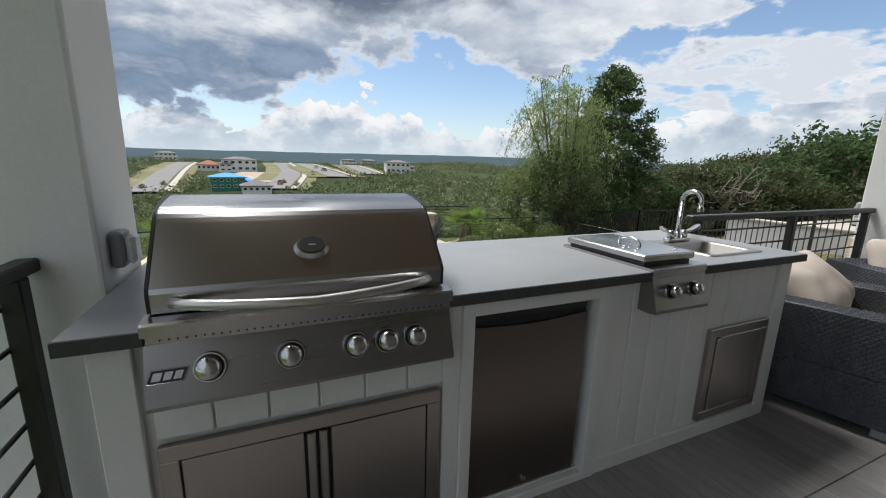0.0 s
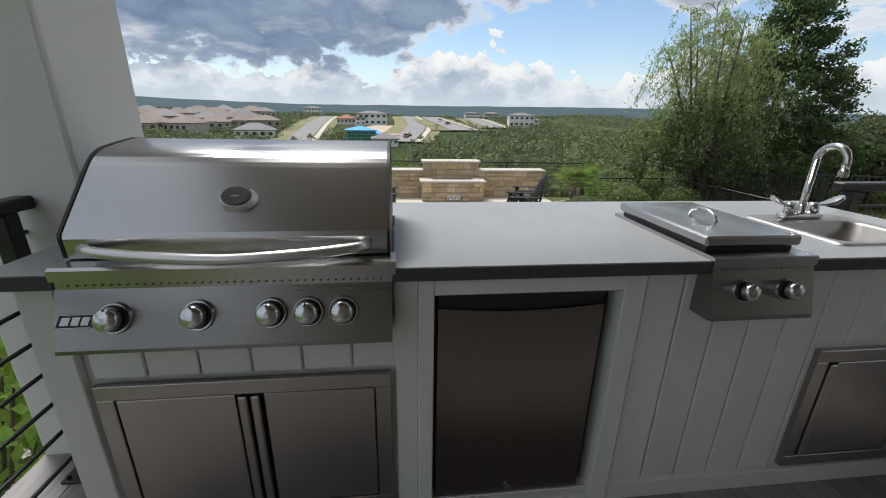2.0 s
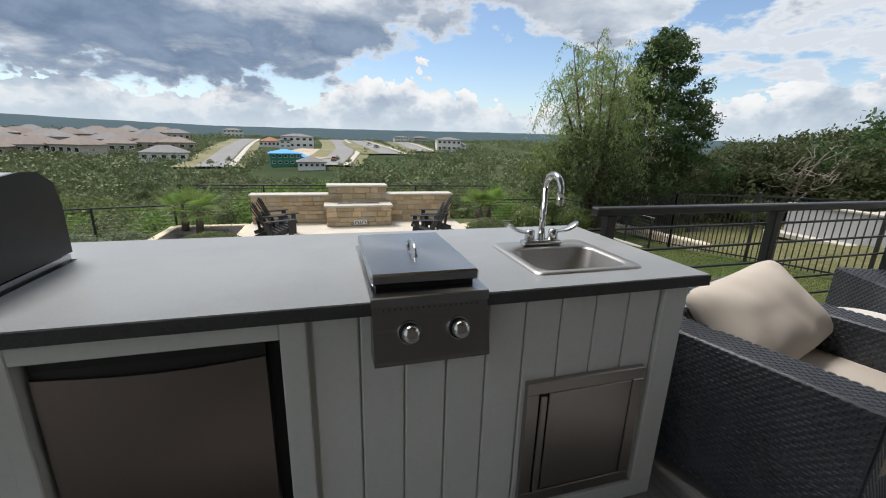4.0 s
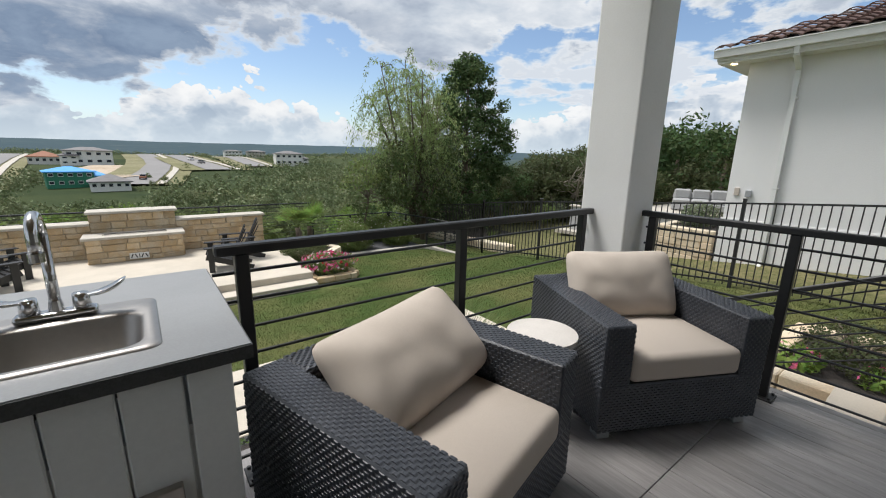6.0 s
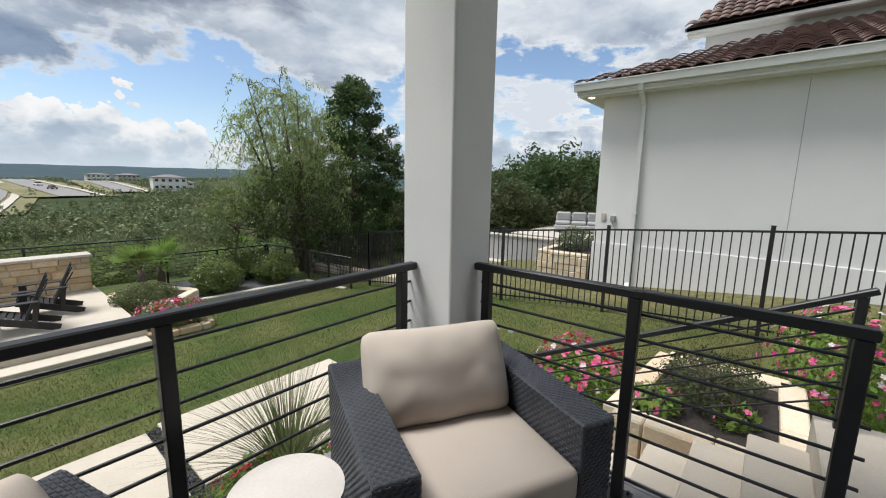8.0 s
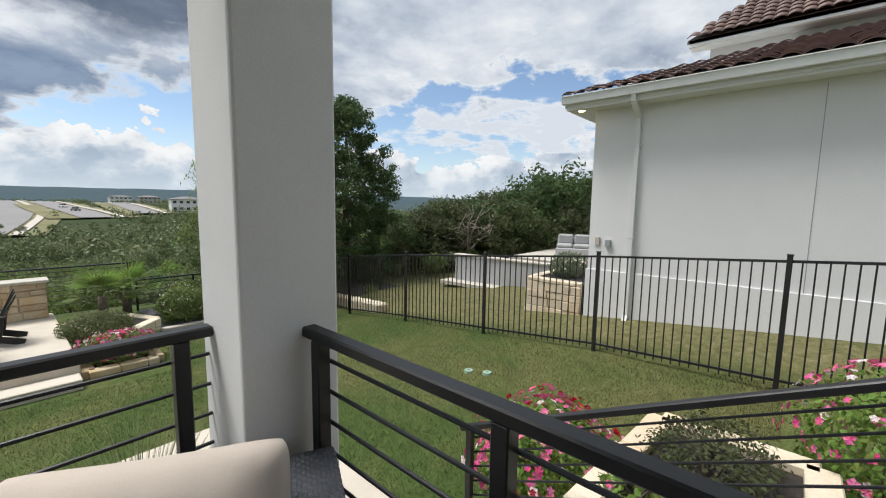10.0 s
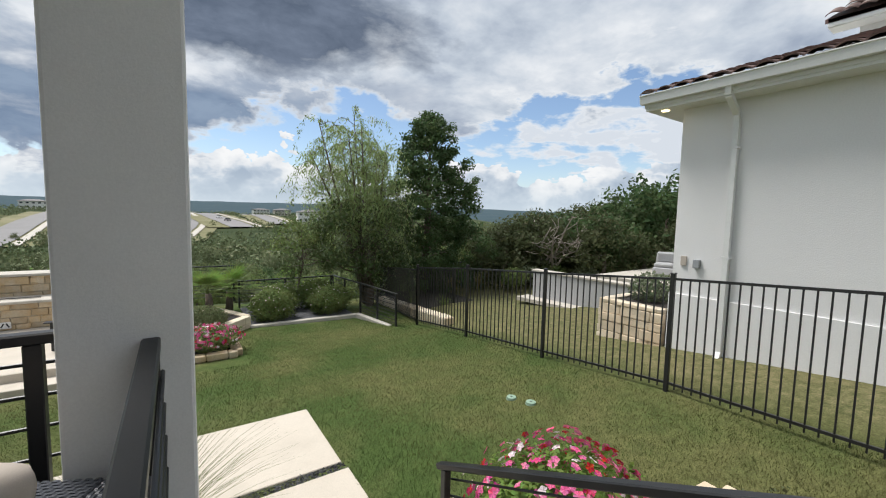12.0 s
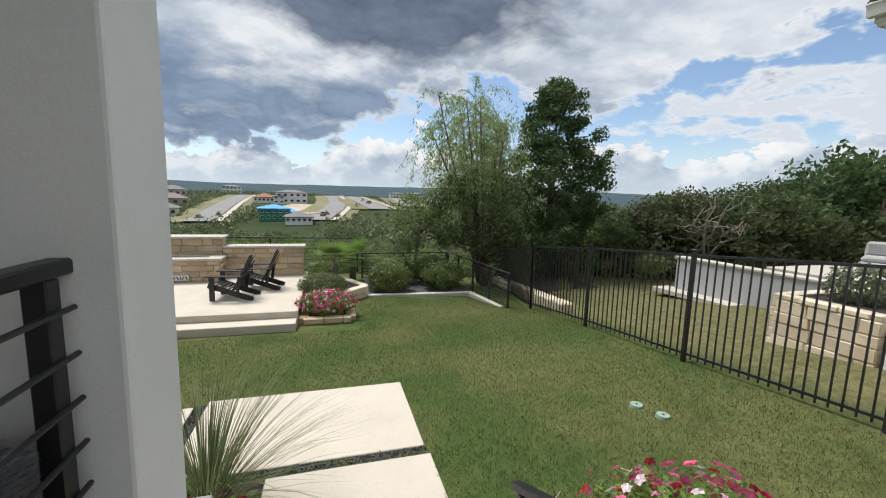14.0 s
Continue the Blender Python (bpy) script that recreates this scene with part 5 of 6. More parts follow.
def shrub(label, c, r, mat, n, size, seed, name="shrub", flowers=(), category="shrub", long=1.6, lump=0.25, twigs=5):
    """Leafy bush standing on the ground at c, with half-axes r."""
    c = Vector(c)
    root = thing(name, label, category, m=Matrix.Translation(c))
    mid = (0, 0, r[2] * 0.47)
    pts = shrub_points(mid, (r[0], r[1], r[2] * 0.52), n, seed, lump=lump)
    part("foliage", leaf_mesh("foliage", pts, size, mat, seed=seed, long=long, outward=mid, normals=shell_normals(pts, mid, r)), mat, root)
    rng = random.Random(seed)
    for i in range(twigs):
        a = rng.random() * math.tau
        tip = (math.cos(a) * r[0] * 0.6, math.sin(a) * r[1] * 0.6, r[2] * rng.uniform(0.6, 0.95))
        part("stem", tube([(0, 0, -0.05), (tip[0] * 0.35, tip[1] * 0.35, tip[2] * 0.5), tip], 0.012, 6, [0.014, 0.01, 0.004]), BARK, root)
    for fm, count, fs in flowers:
        rg = np.random.default_rng(seed + count)
        top = shrub_points(mid, (r[0] * 1.06, r[1] * 1.06, r[2] * 0.57), count * 2, seed + count, shell=0.95, lump=lump)
        top = top[top[:, 2] > mid[2] * 0.75]
        v, f = [], []
        for p in top:
            out = (p - np.asarray(mid)) / np.linalg.norm(p - np.asarray(mid)) + rg.normal(size=3) * 0.25
            out /= np.linalg.norm(out)
            s = np.cross(out, rg.normal(size=3))
            s /= np.linalg.norm(s)
            t = np.cross(out, s)
            q = fs * rg.uniform(0.75, 1.2)
            for j in range(5):
                a0, a1, am = (j / 5 * math.tau), ((j + 0.92) / 5 * math.tau), ((j + 0.46) / 5 * math.tau)
                k = len(v)
                v += [(p + out * 0.006).tolist(), (p + (s * math.cos(a0) + t * math.sin(a0)) * q * 0.75 + out * 0.012).tolist(), (p + (s * math.cos(am) + t * math.sin(am)) * q + out * 0.006).tolist(), (p + (s * math.cos(a1) + t * math.sin(a1)) * q * 0.75 + out * 0.012).tolist()]
                f.append((k, k + 1, k + 2, k + 3))
        part("blossom", soup("blossom", v, f, fm), fm, root, fm.name)
    return root


PANSY = ((PINK, 230, 0.040), (RED, 60, 0.036), (PETAL_WHITE, 45, 0.038))
shrub("pink and white flowering bush by the stair foot", (8.18, 0.62, -1.2), (0.74, 0.62, 0.82), LEAF_BRIGHT, 5200, 0.036, 21, flowers=PANSY, name="flower_bush")
shrub("pink flowering bush beyond the stair bed", (9.5, -1.65, -1.0), (0.6, 0.6, 1.25), LEAF_BRIGHT, 3400, 0.04, 22, flowers=((PINK, 110, 0.038), (PETAL_WHITE, 30, 0.036)), name="flower_bush")
shrub("pink and red flowering plants in the stone bed by the patio", (6.25, 8.15, -1.42), (0.62, 0.52, 0.48), LEAF_MID, 2400, 0.05, 23, flowers=((PINK, 150, 0.034), (RED, 50, 0.032), (PETAL_WHITE, 55, 0.034)), name="flower_bush")
shrub("low grey-green spreading shrub in black mulch", (8.4, -0.6, -0.6), (0.66, 0.42, 0.42), LEAF_OLIVE, 3200, 0.026, 24, lump=0.5)
shrub("small pink periwinkle in black mulch", (7.75, -0.25, -0.6), (0.22, 0.2, 0.24), LEAF_BRIGHT, 260, 0.05, 25, flowers=((PINK, 9, 0.03),), name="flower_bush")
shrub("small pink periwinkle in black mulch", (7.9, -0.85, -0.6), (0.16, 0.16, 0.2), LEAF_BRIGHT, 160, 0.045, 26, flowers=((PINK, 4, 0.03),), name="flower_bush")
shrub("trimmed round olive-green mound shrub beside the planter", (6.15, 9.55, -1.4), (0.62, 0.52, 0.62), LEAF_CEDAR, 9000, 0.026, 27, lump=0.08)
shrub("trimmed round olive-green mound shrub at the patio edge", (-1.0, 9.3, -1.4), (0.7, 0.5, 0.5), LEAF_CEDAR, 8000, 0.028, 28, lump=0.08)
for i, (x, y, r) in enumerate(((7.95, 10.35, 0.62), (8.35, 11.3, 0.55), (9.55, 10.35, 0.62), (9.4, 11.3, 0.6))):
    shrub("clipped box bush with tiny white blossoms", (x, y, -1.52), (r, r * 0.8, 0.85), LEAF_MID, 5200, 0.042, 30 + i, flowers=((PETAL_WHITE, 45, 0.018),))
for i, x in enumerate((-3.2, -4.3, -5.4, -6.6)):
    shrub("low clipped grey-green hedge bush", (x, 10.6 - 0.12 * i, -1.85), (0.75, 0.55, 0.72), LEAF_GREY, 3600, 0.05, 40 + i)
for i, (x, y, z, r, h) in enumerate(((-1.35, 0.9, -1.9, 0.75, 2.6), (-1.6, 2.1, -2.0, 0.8, 2.5), (-1.2, -0.5, -1.9, 0.65, 1.7), (-2.6, 3.6, -2.2, 1.3, 3.2), (-1.5, -1.8, -1.9, 0.8, 2.0))):
    shrub("light green leafy shrub, brightened as sunlit, with white blossoms beside the porch", (x, y, z), (r, r, h), LEAF_SUNLIT, 4800, 0.055, 50 + i, lump=0.6, flowers=((PETAL_WHITE, 60, 0.03),), twigs=9)
setting("garden_path", boxes((-2.3, -1.2, 0.2, 6.0, -2.1, -1.62), bevel=0.02), CONCRETE, "pale garden path below the porch", "path")


def grass_clump(label, c, n, h, seed, mat, spread=0.5, width=0.006):
    c = Vector(c)
    rng = random.Random(seed)
    root = thing("ornamental_grass", label, "grass", m=Matrix.Translation(c))
    v, f = [], []
    for _ in range(n):
        a, lean, hh = rng.random() * math.tau, rng.uniform(0.15, 1.0) * spread, h * rng.uniform(0.55, 1.1)
        base = Vector((math.cos(a) * 0.08 * rng.random(), math.sin(a) * 0.08 * rng.random(), 0))
        d = Vector((math.cos(a), math.sin(a), 0))
        s = Vector((-d.y, d.x, 0)) * width
        prev = None
        for j in range(6):
            t = j / 5
            p = base + d * (lean * t ** 1.6) + Vector((0, 0, hh * (t - 0.28 * t ** 3 * (lean / spread))))
            k = len(v)
            w = 1 - 0.9 * t
            v += [(p - s * w)[:], (p + s * w)[:]]
            if j:
                f.append((k - 2, k - 1, k + 1, k))
    part("blades", soup("blades", v, f, mat), mat, root)


grass_clump("tall arching green ornamental grass below the porch", (5.42, 2.2, -1.25), 420, 1.15, 3, LEAF_CEDAR, 1.25)
for i, (x, y, rr) in enumerate(((5.1, 2.2, 0.3), (4.6, 2.0, 0.3), (5.6, 1.9, 0.26), (3.6, 2.0, 0.3), (3.0, 1.6, 0.3))):
    shrub("low red periwinkle below the porch", (x, y, -1.27), (rr, rr * 0.8, 0.42), LEAF_BRIGHT, 500, 0.05, 60 + i, flowers=((RED, 22, 0.03), (PINK, 8, 0.03)), name="flower_bush")
for i in range(12):
    grass_clump("dry straw-coloured feather grass by the far railing", (14.6 + i * 0.5, 11.2 + i * 0.06 + (i % 3) * 0.3, -1.5), 70, 0.75, 70 + i, STRAW, 0.45, 0.012)


def palm(c, h, seed):
    c = Vector(c)
    rng = random.Random(seed)
    root = thing("fan_palm", "small green fan palm in black mulch", "palm", "fan palms", Matrix.Translation(c))
    part("trunk", tube([(0, 0, -0.05), (0.02, 0, h * 0.25), (0.0, 0.02, h * 0.4)], 0.09, 10, [0.11, 0.09, 0.07]), BARK, root)
    for i in range(16):
        a, up_ = i * 2.4, rng.uniform(-0.1, 1.2)
        d = Vector((math.cos(a) * math.cos(up_), math.sin(a) * math.cos(up_), math.sin(up_)))
        hub = Vector((0, 0, h * 0.4)) + d * h * 0.32
        v, f = [], []
        side = d.cross(Vector((0, 0, 1))).normalized()
        nrm = side.cross(d)
        for j in range(15):
            b = (j - 7) / 7 * 1.35
            q = d * math.cos(b) + side * math.sin(b)
            w = (side * math.cos(b) - d * math.sin(b)) * 0.018
            ln = h * 0.42 * (1 - 0.25 * abs(b))
            k = len(v)
            v += [hub[:], (hub + q * ln * 0.5 + w)[:], (hub + q * ln - nrm * 0.0 - Vector((0, 0, 0.12 * ln)))[:], (hub + q * ln * 0.5 - w)[:]]
            f.append((k, k + 1, k + 2, k + 3))
        part("frond", soup("frond", v, f, LEAF_BRIGHT if i % 3 else LEAF_MID), LEAF_MID, root)
        part("stalk", tube([(0, 0, h * 0.38), hub[:]], 0.007, 5), LEAF_MID, root)


palm((6.45, 11.0, -1.28), 1.3, 1)
palm((7.0, 11.6, -1.4), 1.4, 5)
palm((-1.7, 11.1, -1.3), 1.35, 2)
palm((-2.2, 11.6, -1.3), 1.2, 3)


# ---- trees ----
def limb(parent, a, b, r0, r1, bend, rng, name="limb", mat=BARK):
    a, b = Vector(a), Vector(b)
    pts = [a.lerp(b, t) + Vector((rng.uniform(-1, 1), rng.uniform(-1, 1), rng.uniform(-0.5, 0.8))) * bend * math.sin(math.pi * t) for t in (0, 0.25, 0.5, 0.75, 1)]
    pts[0] = a
    return part(name, tube(pts, r0, 7, [r0 + (r1 - r0) * t for t in (0, 0.25, 0.5, 0.75, 1)]), mat, parent)


def crown_points(clumps, per, seed):
    """Leaf places: small clouds round clump centres, strewn unevenly."""
    rng = np.random.default_rng(seed)
    out, facing = [], []
    for x, y, z, r in clumps:
        k = int(per * r * r)
        d = rng.normal(size=(k, 3))
        d /= np.linalg.norm(d, axis=1)[:, None]
        out.append(np.array((x, y, z)) + d * r * (0.35 + 0.75 * rng.random((k, 1))) * np.array((1, 1, 0.75)))
        facing.append(d)
    return np.concatenate(out), np.concatenate(facing)


def crown_mesh(clumps, per, size, mat, seed):
    pts, facing = crown_points(clumps, per, seed)
    return leaf_mesh("crown", pts, size, mat, seed=seed, normals=facing)


def clump_cloud(mid, r, n, seed, size=(0.5, 0.95), low=-0.7):
    rng = random.Random(seed)
    out = []
    while len(out) < n:
        d = Vector((rng.gauss(0, 1), rng.gauss(0, 1), rng.gauss(0, 1))).normalized()
        if d.z < low:
            continue
        k = rng.uniform(0.45, 1.0)
        out.append((mid[0] + d.x * r[0] * k, mid[1] + d.y * r[1] * k, mid[2] + d.z * r[2] * k, rng.uniform(*size)))
    return out


def dark_tree():
    root = thing("tree", "dense dark green broadleaf tree beyond the fence", "tree", m=pose(14.35, 12.8, -1.9))
    rng = random.Random(5)
    part("trunk", tube([(0, 0, -0.3), (0.1, 0, 1.5), (0.2, 0.1, 3.4), (0.25, 0.1, 6.4)], 0.2, 10, [0.24, 0.19, 0.13, 0.03]), BARK, root)
    clumps = []
    for i in range(270):
        t = (i + 0.5) / 270
        z = 0.3 + 7.1 * t
        w = float(np.interp(t, (0, 0.2, 0.45, 0.7, 0.9, 1), (2.2, 2.45, 2.2, 1.6, 0.85, 0.25)))
        a = i * 2.4
        k = rng.uniform(0.15, 1.0) ** 0.6 * (1.22 if i % 6 == 0 else 1.0)
        clumps.append((0.15 + math.cos(a) * w * k, math.sin(a) * w * k, z + rng.uniform(-0.25, 0.25), rng.uniform(0.26, 0.5) * (1.15 - 0.35 * t)))
        if i % 7 == 0:
            limb(root, (0.2 * t, 0, z * 0.8), clumps[-1][:3], 0.05 * (1.2 - t), 0.01, 0.2, rng)
    for i in range(6):
        clumps.append((1.7 + 0.18 * i, -0.3 + 0.05 * i, 4.3 + 0.12 * i + rng.uniform(-0.15, 0.15), rng.uniform(0.16, 0.28)))
    limb(root, (0.2, 0, 3.2), clumps[-1][:3], 0.05, 0.01, 0.15, rng)
    part("crown", crown_mesh(clumps, 1150, 0.082, LEAF_DARK, 6), LEAF_DARK, root)


def willow():
    root = thing("willow_tree", "pale feathery willow with drooping shoots beyond the railing", "tree", m=pose(11.5, 11.9, -1.9))
    rng = random.Random(9)
    stems = []
    for i in range(9):
        a = i * 0.7 + 0.4
        top = Vector((-0.75 + math.cos(a) * rng.uniform(0.6, 1.7), -0.4 + math.sin(a) * 1.0, rng.uniform(5.2, 7.0)))
        stems.append(top)
        pts = [(math.cos(a) * 0.08, math.sin(a) * 0.08, -0.2), (top.x * 0.25, top.y * 0.25, 1.6), (top.x * 0.6, top.y * 0.6, 3.6), (top.x, top.y, top.z)]
        part("stem", tube(pts, 0.06, 7, [0.1, 0.07, 0.045, 0.012]), BARK, root)
    leaf_at = []
    for i in range(430):
        s = rng.choice(stems)
        t = rng.uniform(0.45, 1.0)
        o = Vector((s.x * t, s.y * t, s.z * t))
        a = rng.random() * math.tau
        reach = rng.uniform(0.4, 1.75) * (1.3 - 0.45 * t)
        drop = rng.uniform(0.6, 2.3)
        rise = rng.uniform(0.2, 0.7)
        pts = []
        for j in range(6):
            k = j / 5
            pts.append(o + Vector((math.cos(a) * reach * k ** 0.8, math.sin(a) * reach * k ** 0.8, rise * math.sin(k * 2.2) - drop * k ** 2.2)))
        if i % 3 == 0:
            part("twig", tube(pts, 0.006, 4, [0.014, 0.011, 0.008, 0.006, 0.004, 0.003]), BARK, root)
        for j in range(64):
            k = rng.uniform(0.15, 1.0) * 5
            q = pts[int(k)].lerp(pts[min(5, int(k) + 1)], k - int(k))
            leaf_at.append((q.x + rng.gauss(0, 0.05), q.y + rng.gauss(0, 0.05), q.z + rng.gauss(0, 0.05)))
    part("crown", leaf_mesh("crown", leaf_at, 0.031, LEAF_WILLOW, droop=1.6, long=3.8, seed=4), LEAF_WILLOW, root)


def vine_mass():
    """Darker growth low in the willow, with silvery hanging shoots."""
    root = thing("tree", "tangled dark green tree with hanging vines by the railing corner", "tree", m=pose(11.2, 11.3, -1.9))
    rng = random.Random(12)
    part("trunk", tube([(0, 0, -0.3), (0.15, 0.1, 1.2), (0.0, 0.0, 3.6)], 0.12, 8, [0.15, 0.11, 0.03]), BARK, root)
    clumps = clump_cloud((-0.2, 0.1, 2.7), (1.75, 1.4, 1.6), 46, 13, (0.3, 0.6))
    clumps += clump_cloud((-1.7, 0.2, 2.0), (1.3, 1.1, 1.1), 18, 14, (0.25, 0.5))
    clumps += clump_cloud((1.3, 0.4, 1.6), (1.3, 1.1, 1.2), 16, 15, (0.3, 0.55))
    for c in clumps[::4]:
        limb(root, (0, 0, rng.uniform(0.8, 2.6)), c[:3], 0.035, 0.008, 0.25, rng)
    part("crown", crown_mesh(clumps, 560, 0.075, LEAF_MID2, 16), LEAF_MID2, root)
    hang = []
    for i in range(90):
        x, y, z = rng.gauss(0, 0.9), rng.gauss(-0.2, 0.7), rng.uniform(1.6, 3.9)
        for j in range(26):
            hang.append((x + rng.gauss(0, 0.04), y + rng.gauss(0, 0.04), z - rng.random() * 1.2))
    part("vines", leaf_mesh("vines", hang, 0.05, LEAF_GREY, seed=17, droop=1.2), LEAF_GREY, root)


LEAF_MID2 = leafy("dusky green leaves", (0.080, 0.115, 0.042), (0.125, 0.155, 0.068))
dark_tree()
willow()
vine_mass()


def sapling():
    root = thing("tree", "slender young tree behind the clipped bushes", "tree", m=pose(8.85, 11.6, -1.55))
    rng = random.Random(3)
    part("trunk", tube([(0, 0, -0.1), (0.1, 0, 0.7), (0.25, 0, 1.4), (0.2, 0, 2.6)], 0.03, 7, [0.045, 0.035, 0.028, 0.008]), BARK, root)
    clumps = clump_cloud((0.2, 0, 2.05), (1.05, 0.8, 0.75), 24, 31, (0.2, 0.38))
    for c in clumps[::2]:
        limb(root, (0.2, 0, 1.5), c[:3], 0.014, 0.005, 0.1, rng)
    part("crown", crown_mesh(clumps, 620, 0.06, LEAF_MID, 32), LEAF_MID, root)


sapling()

LEAF_FAR = leafy("distant scrub", (0.13, 0.165, 0.075), (0.20, 0.22, 0.115), 0.12, 0.05)
CROWNS = []
for i, (mat, r, n, seed) in enumerate(((LEAF_CEDAR, (1.9, 1.9, 2.1), 46, 1), (LEAF_MID, (2.3, 2.2, 1.7), 50, 2), (LEAF_DARK, (2.1, 2.0, 1.9), 48, 3), (LEAF_CEDAR, (2.6, 2.4, 1.6), 52, 4), (LEAF_BRIGHT, (1.8, 1.8, 1.7), 40, 5), (LEAF_OLIVE, (2.2, 2.1, 1.9), 50, 6))):
    CROWNS.append(crown_mesh(clump_cloud((0, 0, 3.3), r, n, 80 + seed, (0.42, 0.85)), 160, 0.138, mat, seed))
TRUNK = mesh_of("trunk", tube([(0, 0, -1.0), (0.08, 0.05, 1.0), (0, 0, 2.4), (0.1, 0, 4.2)], 0.14, 7, [0.2, 0.16, 0.12, 0.03]), BARK)


def wood_tree(x, y, z, s, kind, rot, label):
    root = thing("tree", label, "tree", "wild trees beyond the garden", Matrix.LocRotScale((x, y, z), Euler((0, 0, rot)), (s, s, s * 0.95)))
    part("trunk", TRUNK, BARK, root)
    part("crown", CROWNS[kind], LEAF_CEDAR, root)


NAMES = ("dusky green juniper in the wood", "green broadleaf tree in the wood", "dark green oak in the wood", "spreading dusky juniper in the wood", "bright green broadleaf tree in the wood", "dark olive-green oak in the wood")


def scatter_wood():
    rng = random.Random(77)
    # wooded valley ahead
    count = 0
    spots = []
    for ring in range(14):
        r = 18 * 1.19 ** ring
        n = int(13 + ring * 2.2)
        for i in range(n):
            a = radians(-58 + 94 * (i + rng.uniform(0.1, 0.9)) / n)
            x, y = 3 + math.sin(a) * r * rng.uniform(0.93, 1.07), -1 + math.cos(a) * r * rng.uniform(0.93, 1.07)
            if y < 15.5 and x > -8:
                continue
            if r > 120 and abs(math.degrees(a) + 4.8) < 4.5:
                continue
            spots.append((x, y, r))
    spots.sort(key=lambda q: q[2])
    verts, away = [], 0
    for x, y, r in spots:
        count += 1
        z = ground_z(x, y)
        want = 1.36 + r * math.tan(radians(-4.3 - 2.6 * rng.random() - 1.5 * (r < 45)))
        s = min(2.2, max(0.6, (want - z) / 4.5))
        kind = rng.choice((0, 0, 1, 1, 2, 3, 4, 4))
        turn = rng.random() * 6.28
        if count <= 190:
            wood_tree(x, y, z - 1.4 * s, s, kind, turn, NAMES[kind])
            continue
        co = np.empty(len(CROWNS[kind].vertices) * 3)
        CROWNS[kind].vertices.foreach_get("co", co)
        leaf = co.reshape(-1, 4, 3)[::2]
        mid = leaf.mean(axis=1, keepdims=True)
        leaf = mid + (leaf - mid) * 1.3
        c, d = math.cos(turn), math.sin(turn)
        leaf = leaf @ np.array(((c, d, 0), (-d, c, 0), (0, 0, 1))) * s + np.array((x, y, z - 1.4 * s))
        verts.append(leaf.reshape(-1, 3))
    allv = np.concatenate(verts)
    rest = soup("valley_wood", allv.tolist(), np.arange(len(allv)).reshape(-1, 4).tolist(), LEAF_FAR)
    tagged(part("valley_wood", rest, LEAF_FAR), "distant green canopy of the wooded valley", "woodland", kind="stuff")
    # taller wood to the side, beyond the neighbour's garden
    for i in range(62):
        a = radians(rng.uniform(40, 84))
        r = rng.uniform(20, 44)
        x, y = 3 + math.sin(a) * r, -1 + math.cos(a) * r
        if x > 12 and y < 4.5 + 0.1 * x:
            continue
        deg = math.degrees(a)
        el = float(np.interp(deg, (40, 47, 54, 58, 62, 84), (1.5, 2.4, 2.9, 4.2, 5.2, 6.0))) * rng.uniform(0.55, 1.05)
        z = ground_z(x, y)
        s = max(0.5, (1.36 + r * math.tan(radians(el)) - z) / 4.5)
        kind = rng.choice((5, 5, 2, 2, 5, 3, 5))
        wood_tree(x, y, z - 1.4 * s, s, kind, rng.random() * 6.28, NAMES[kind])
    for x, y, s, kind in ((21.5, 9.2, 0.65, 5), (17.5, 14.6, 0.55, 1), (20.0, 14.0, 0.5, 5), (23.5, 12.5, 0.7, 2), (16.2, 15.6, 0.6, 5), (25.5, 8.6, 1.05, 2), (19, 17, 0.7, 0), (28, 11, 1.05, 2), (24, 7.4, 0.6, 5), (15.5, 18, 0.7, 5), (13, 19, 0.6, 5)):
        wood_tree(x, y, ground_z(x, y) - 1.3 * s, s * 1.2, kind, x, NAMES[kind])


scatter_wood()


def bare_tree():
    root = thing("bare_tree", "leafless grey tree in front of the wood", "tree", m=pose(19.6, 11.0, -1.4))
    rng = random.Random(41)
    for i in range(9):
        a = rng.random() * math.tau
        tip = Vector((math.cos(a) * rng.uniform(1.2, 2.3), math.sin(a) * 1.6, rng.uniform(1.5, 3.0)))
        limb(root, (0, 0, 0), tip, 0.07, 0.015, 0.35, rng, mat=PALE_BARK)
        for j in range(7):
            o = tip * rng.uniform(0.4, 0.95)
            limb(root, o, o + Vector((rng.gauss(0, 0.6), rng.gauss(0, 0.6), rng.uniform(0, 0.7))), 0.02, 0.008, 0.15, rng, "twig", PALE_BARK)


PALE_BARK = material("bleached dead wood", (0.30, 0.26, 0.22), 0.9, scale=5, amount=0.5)
bare_tree()


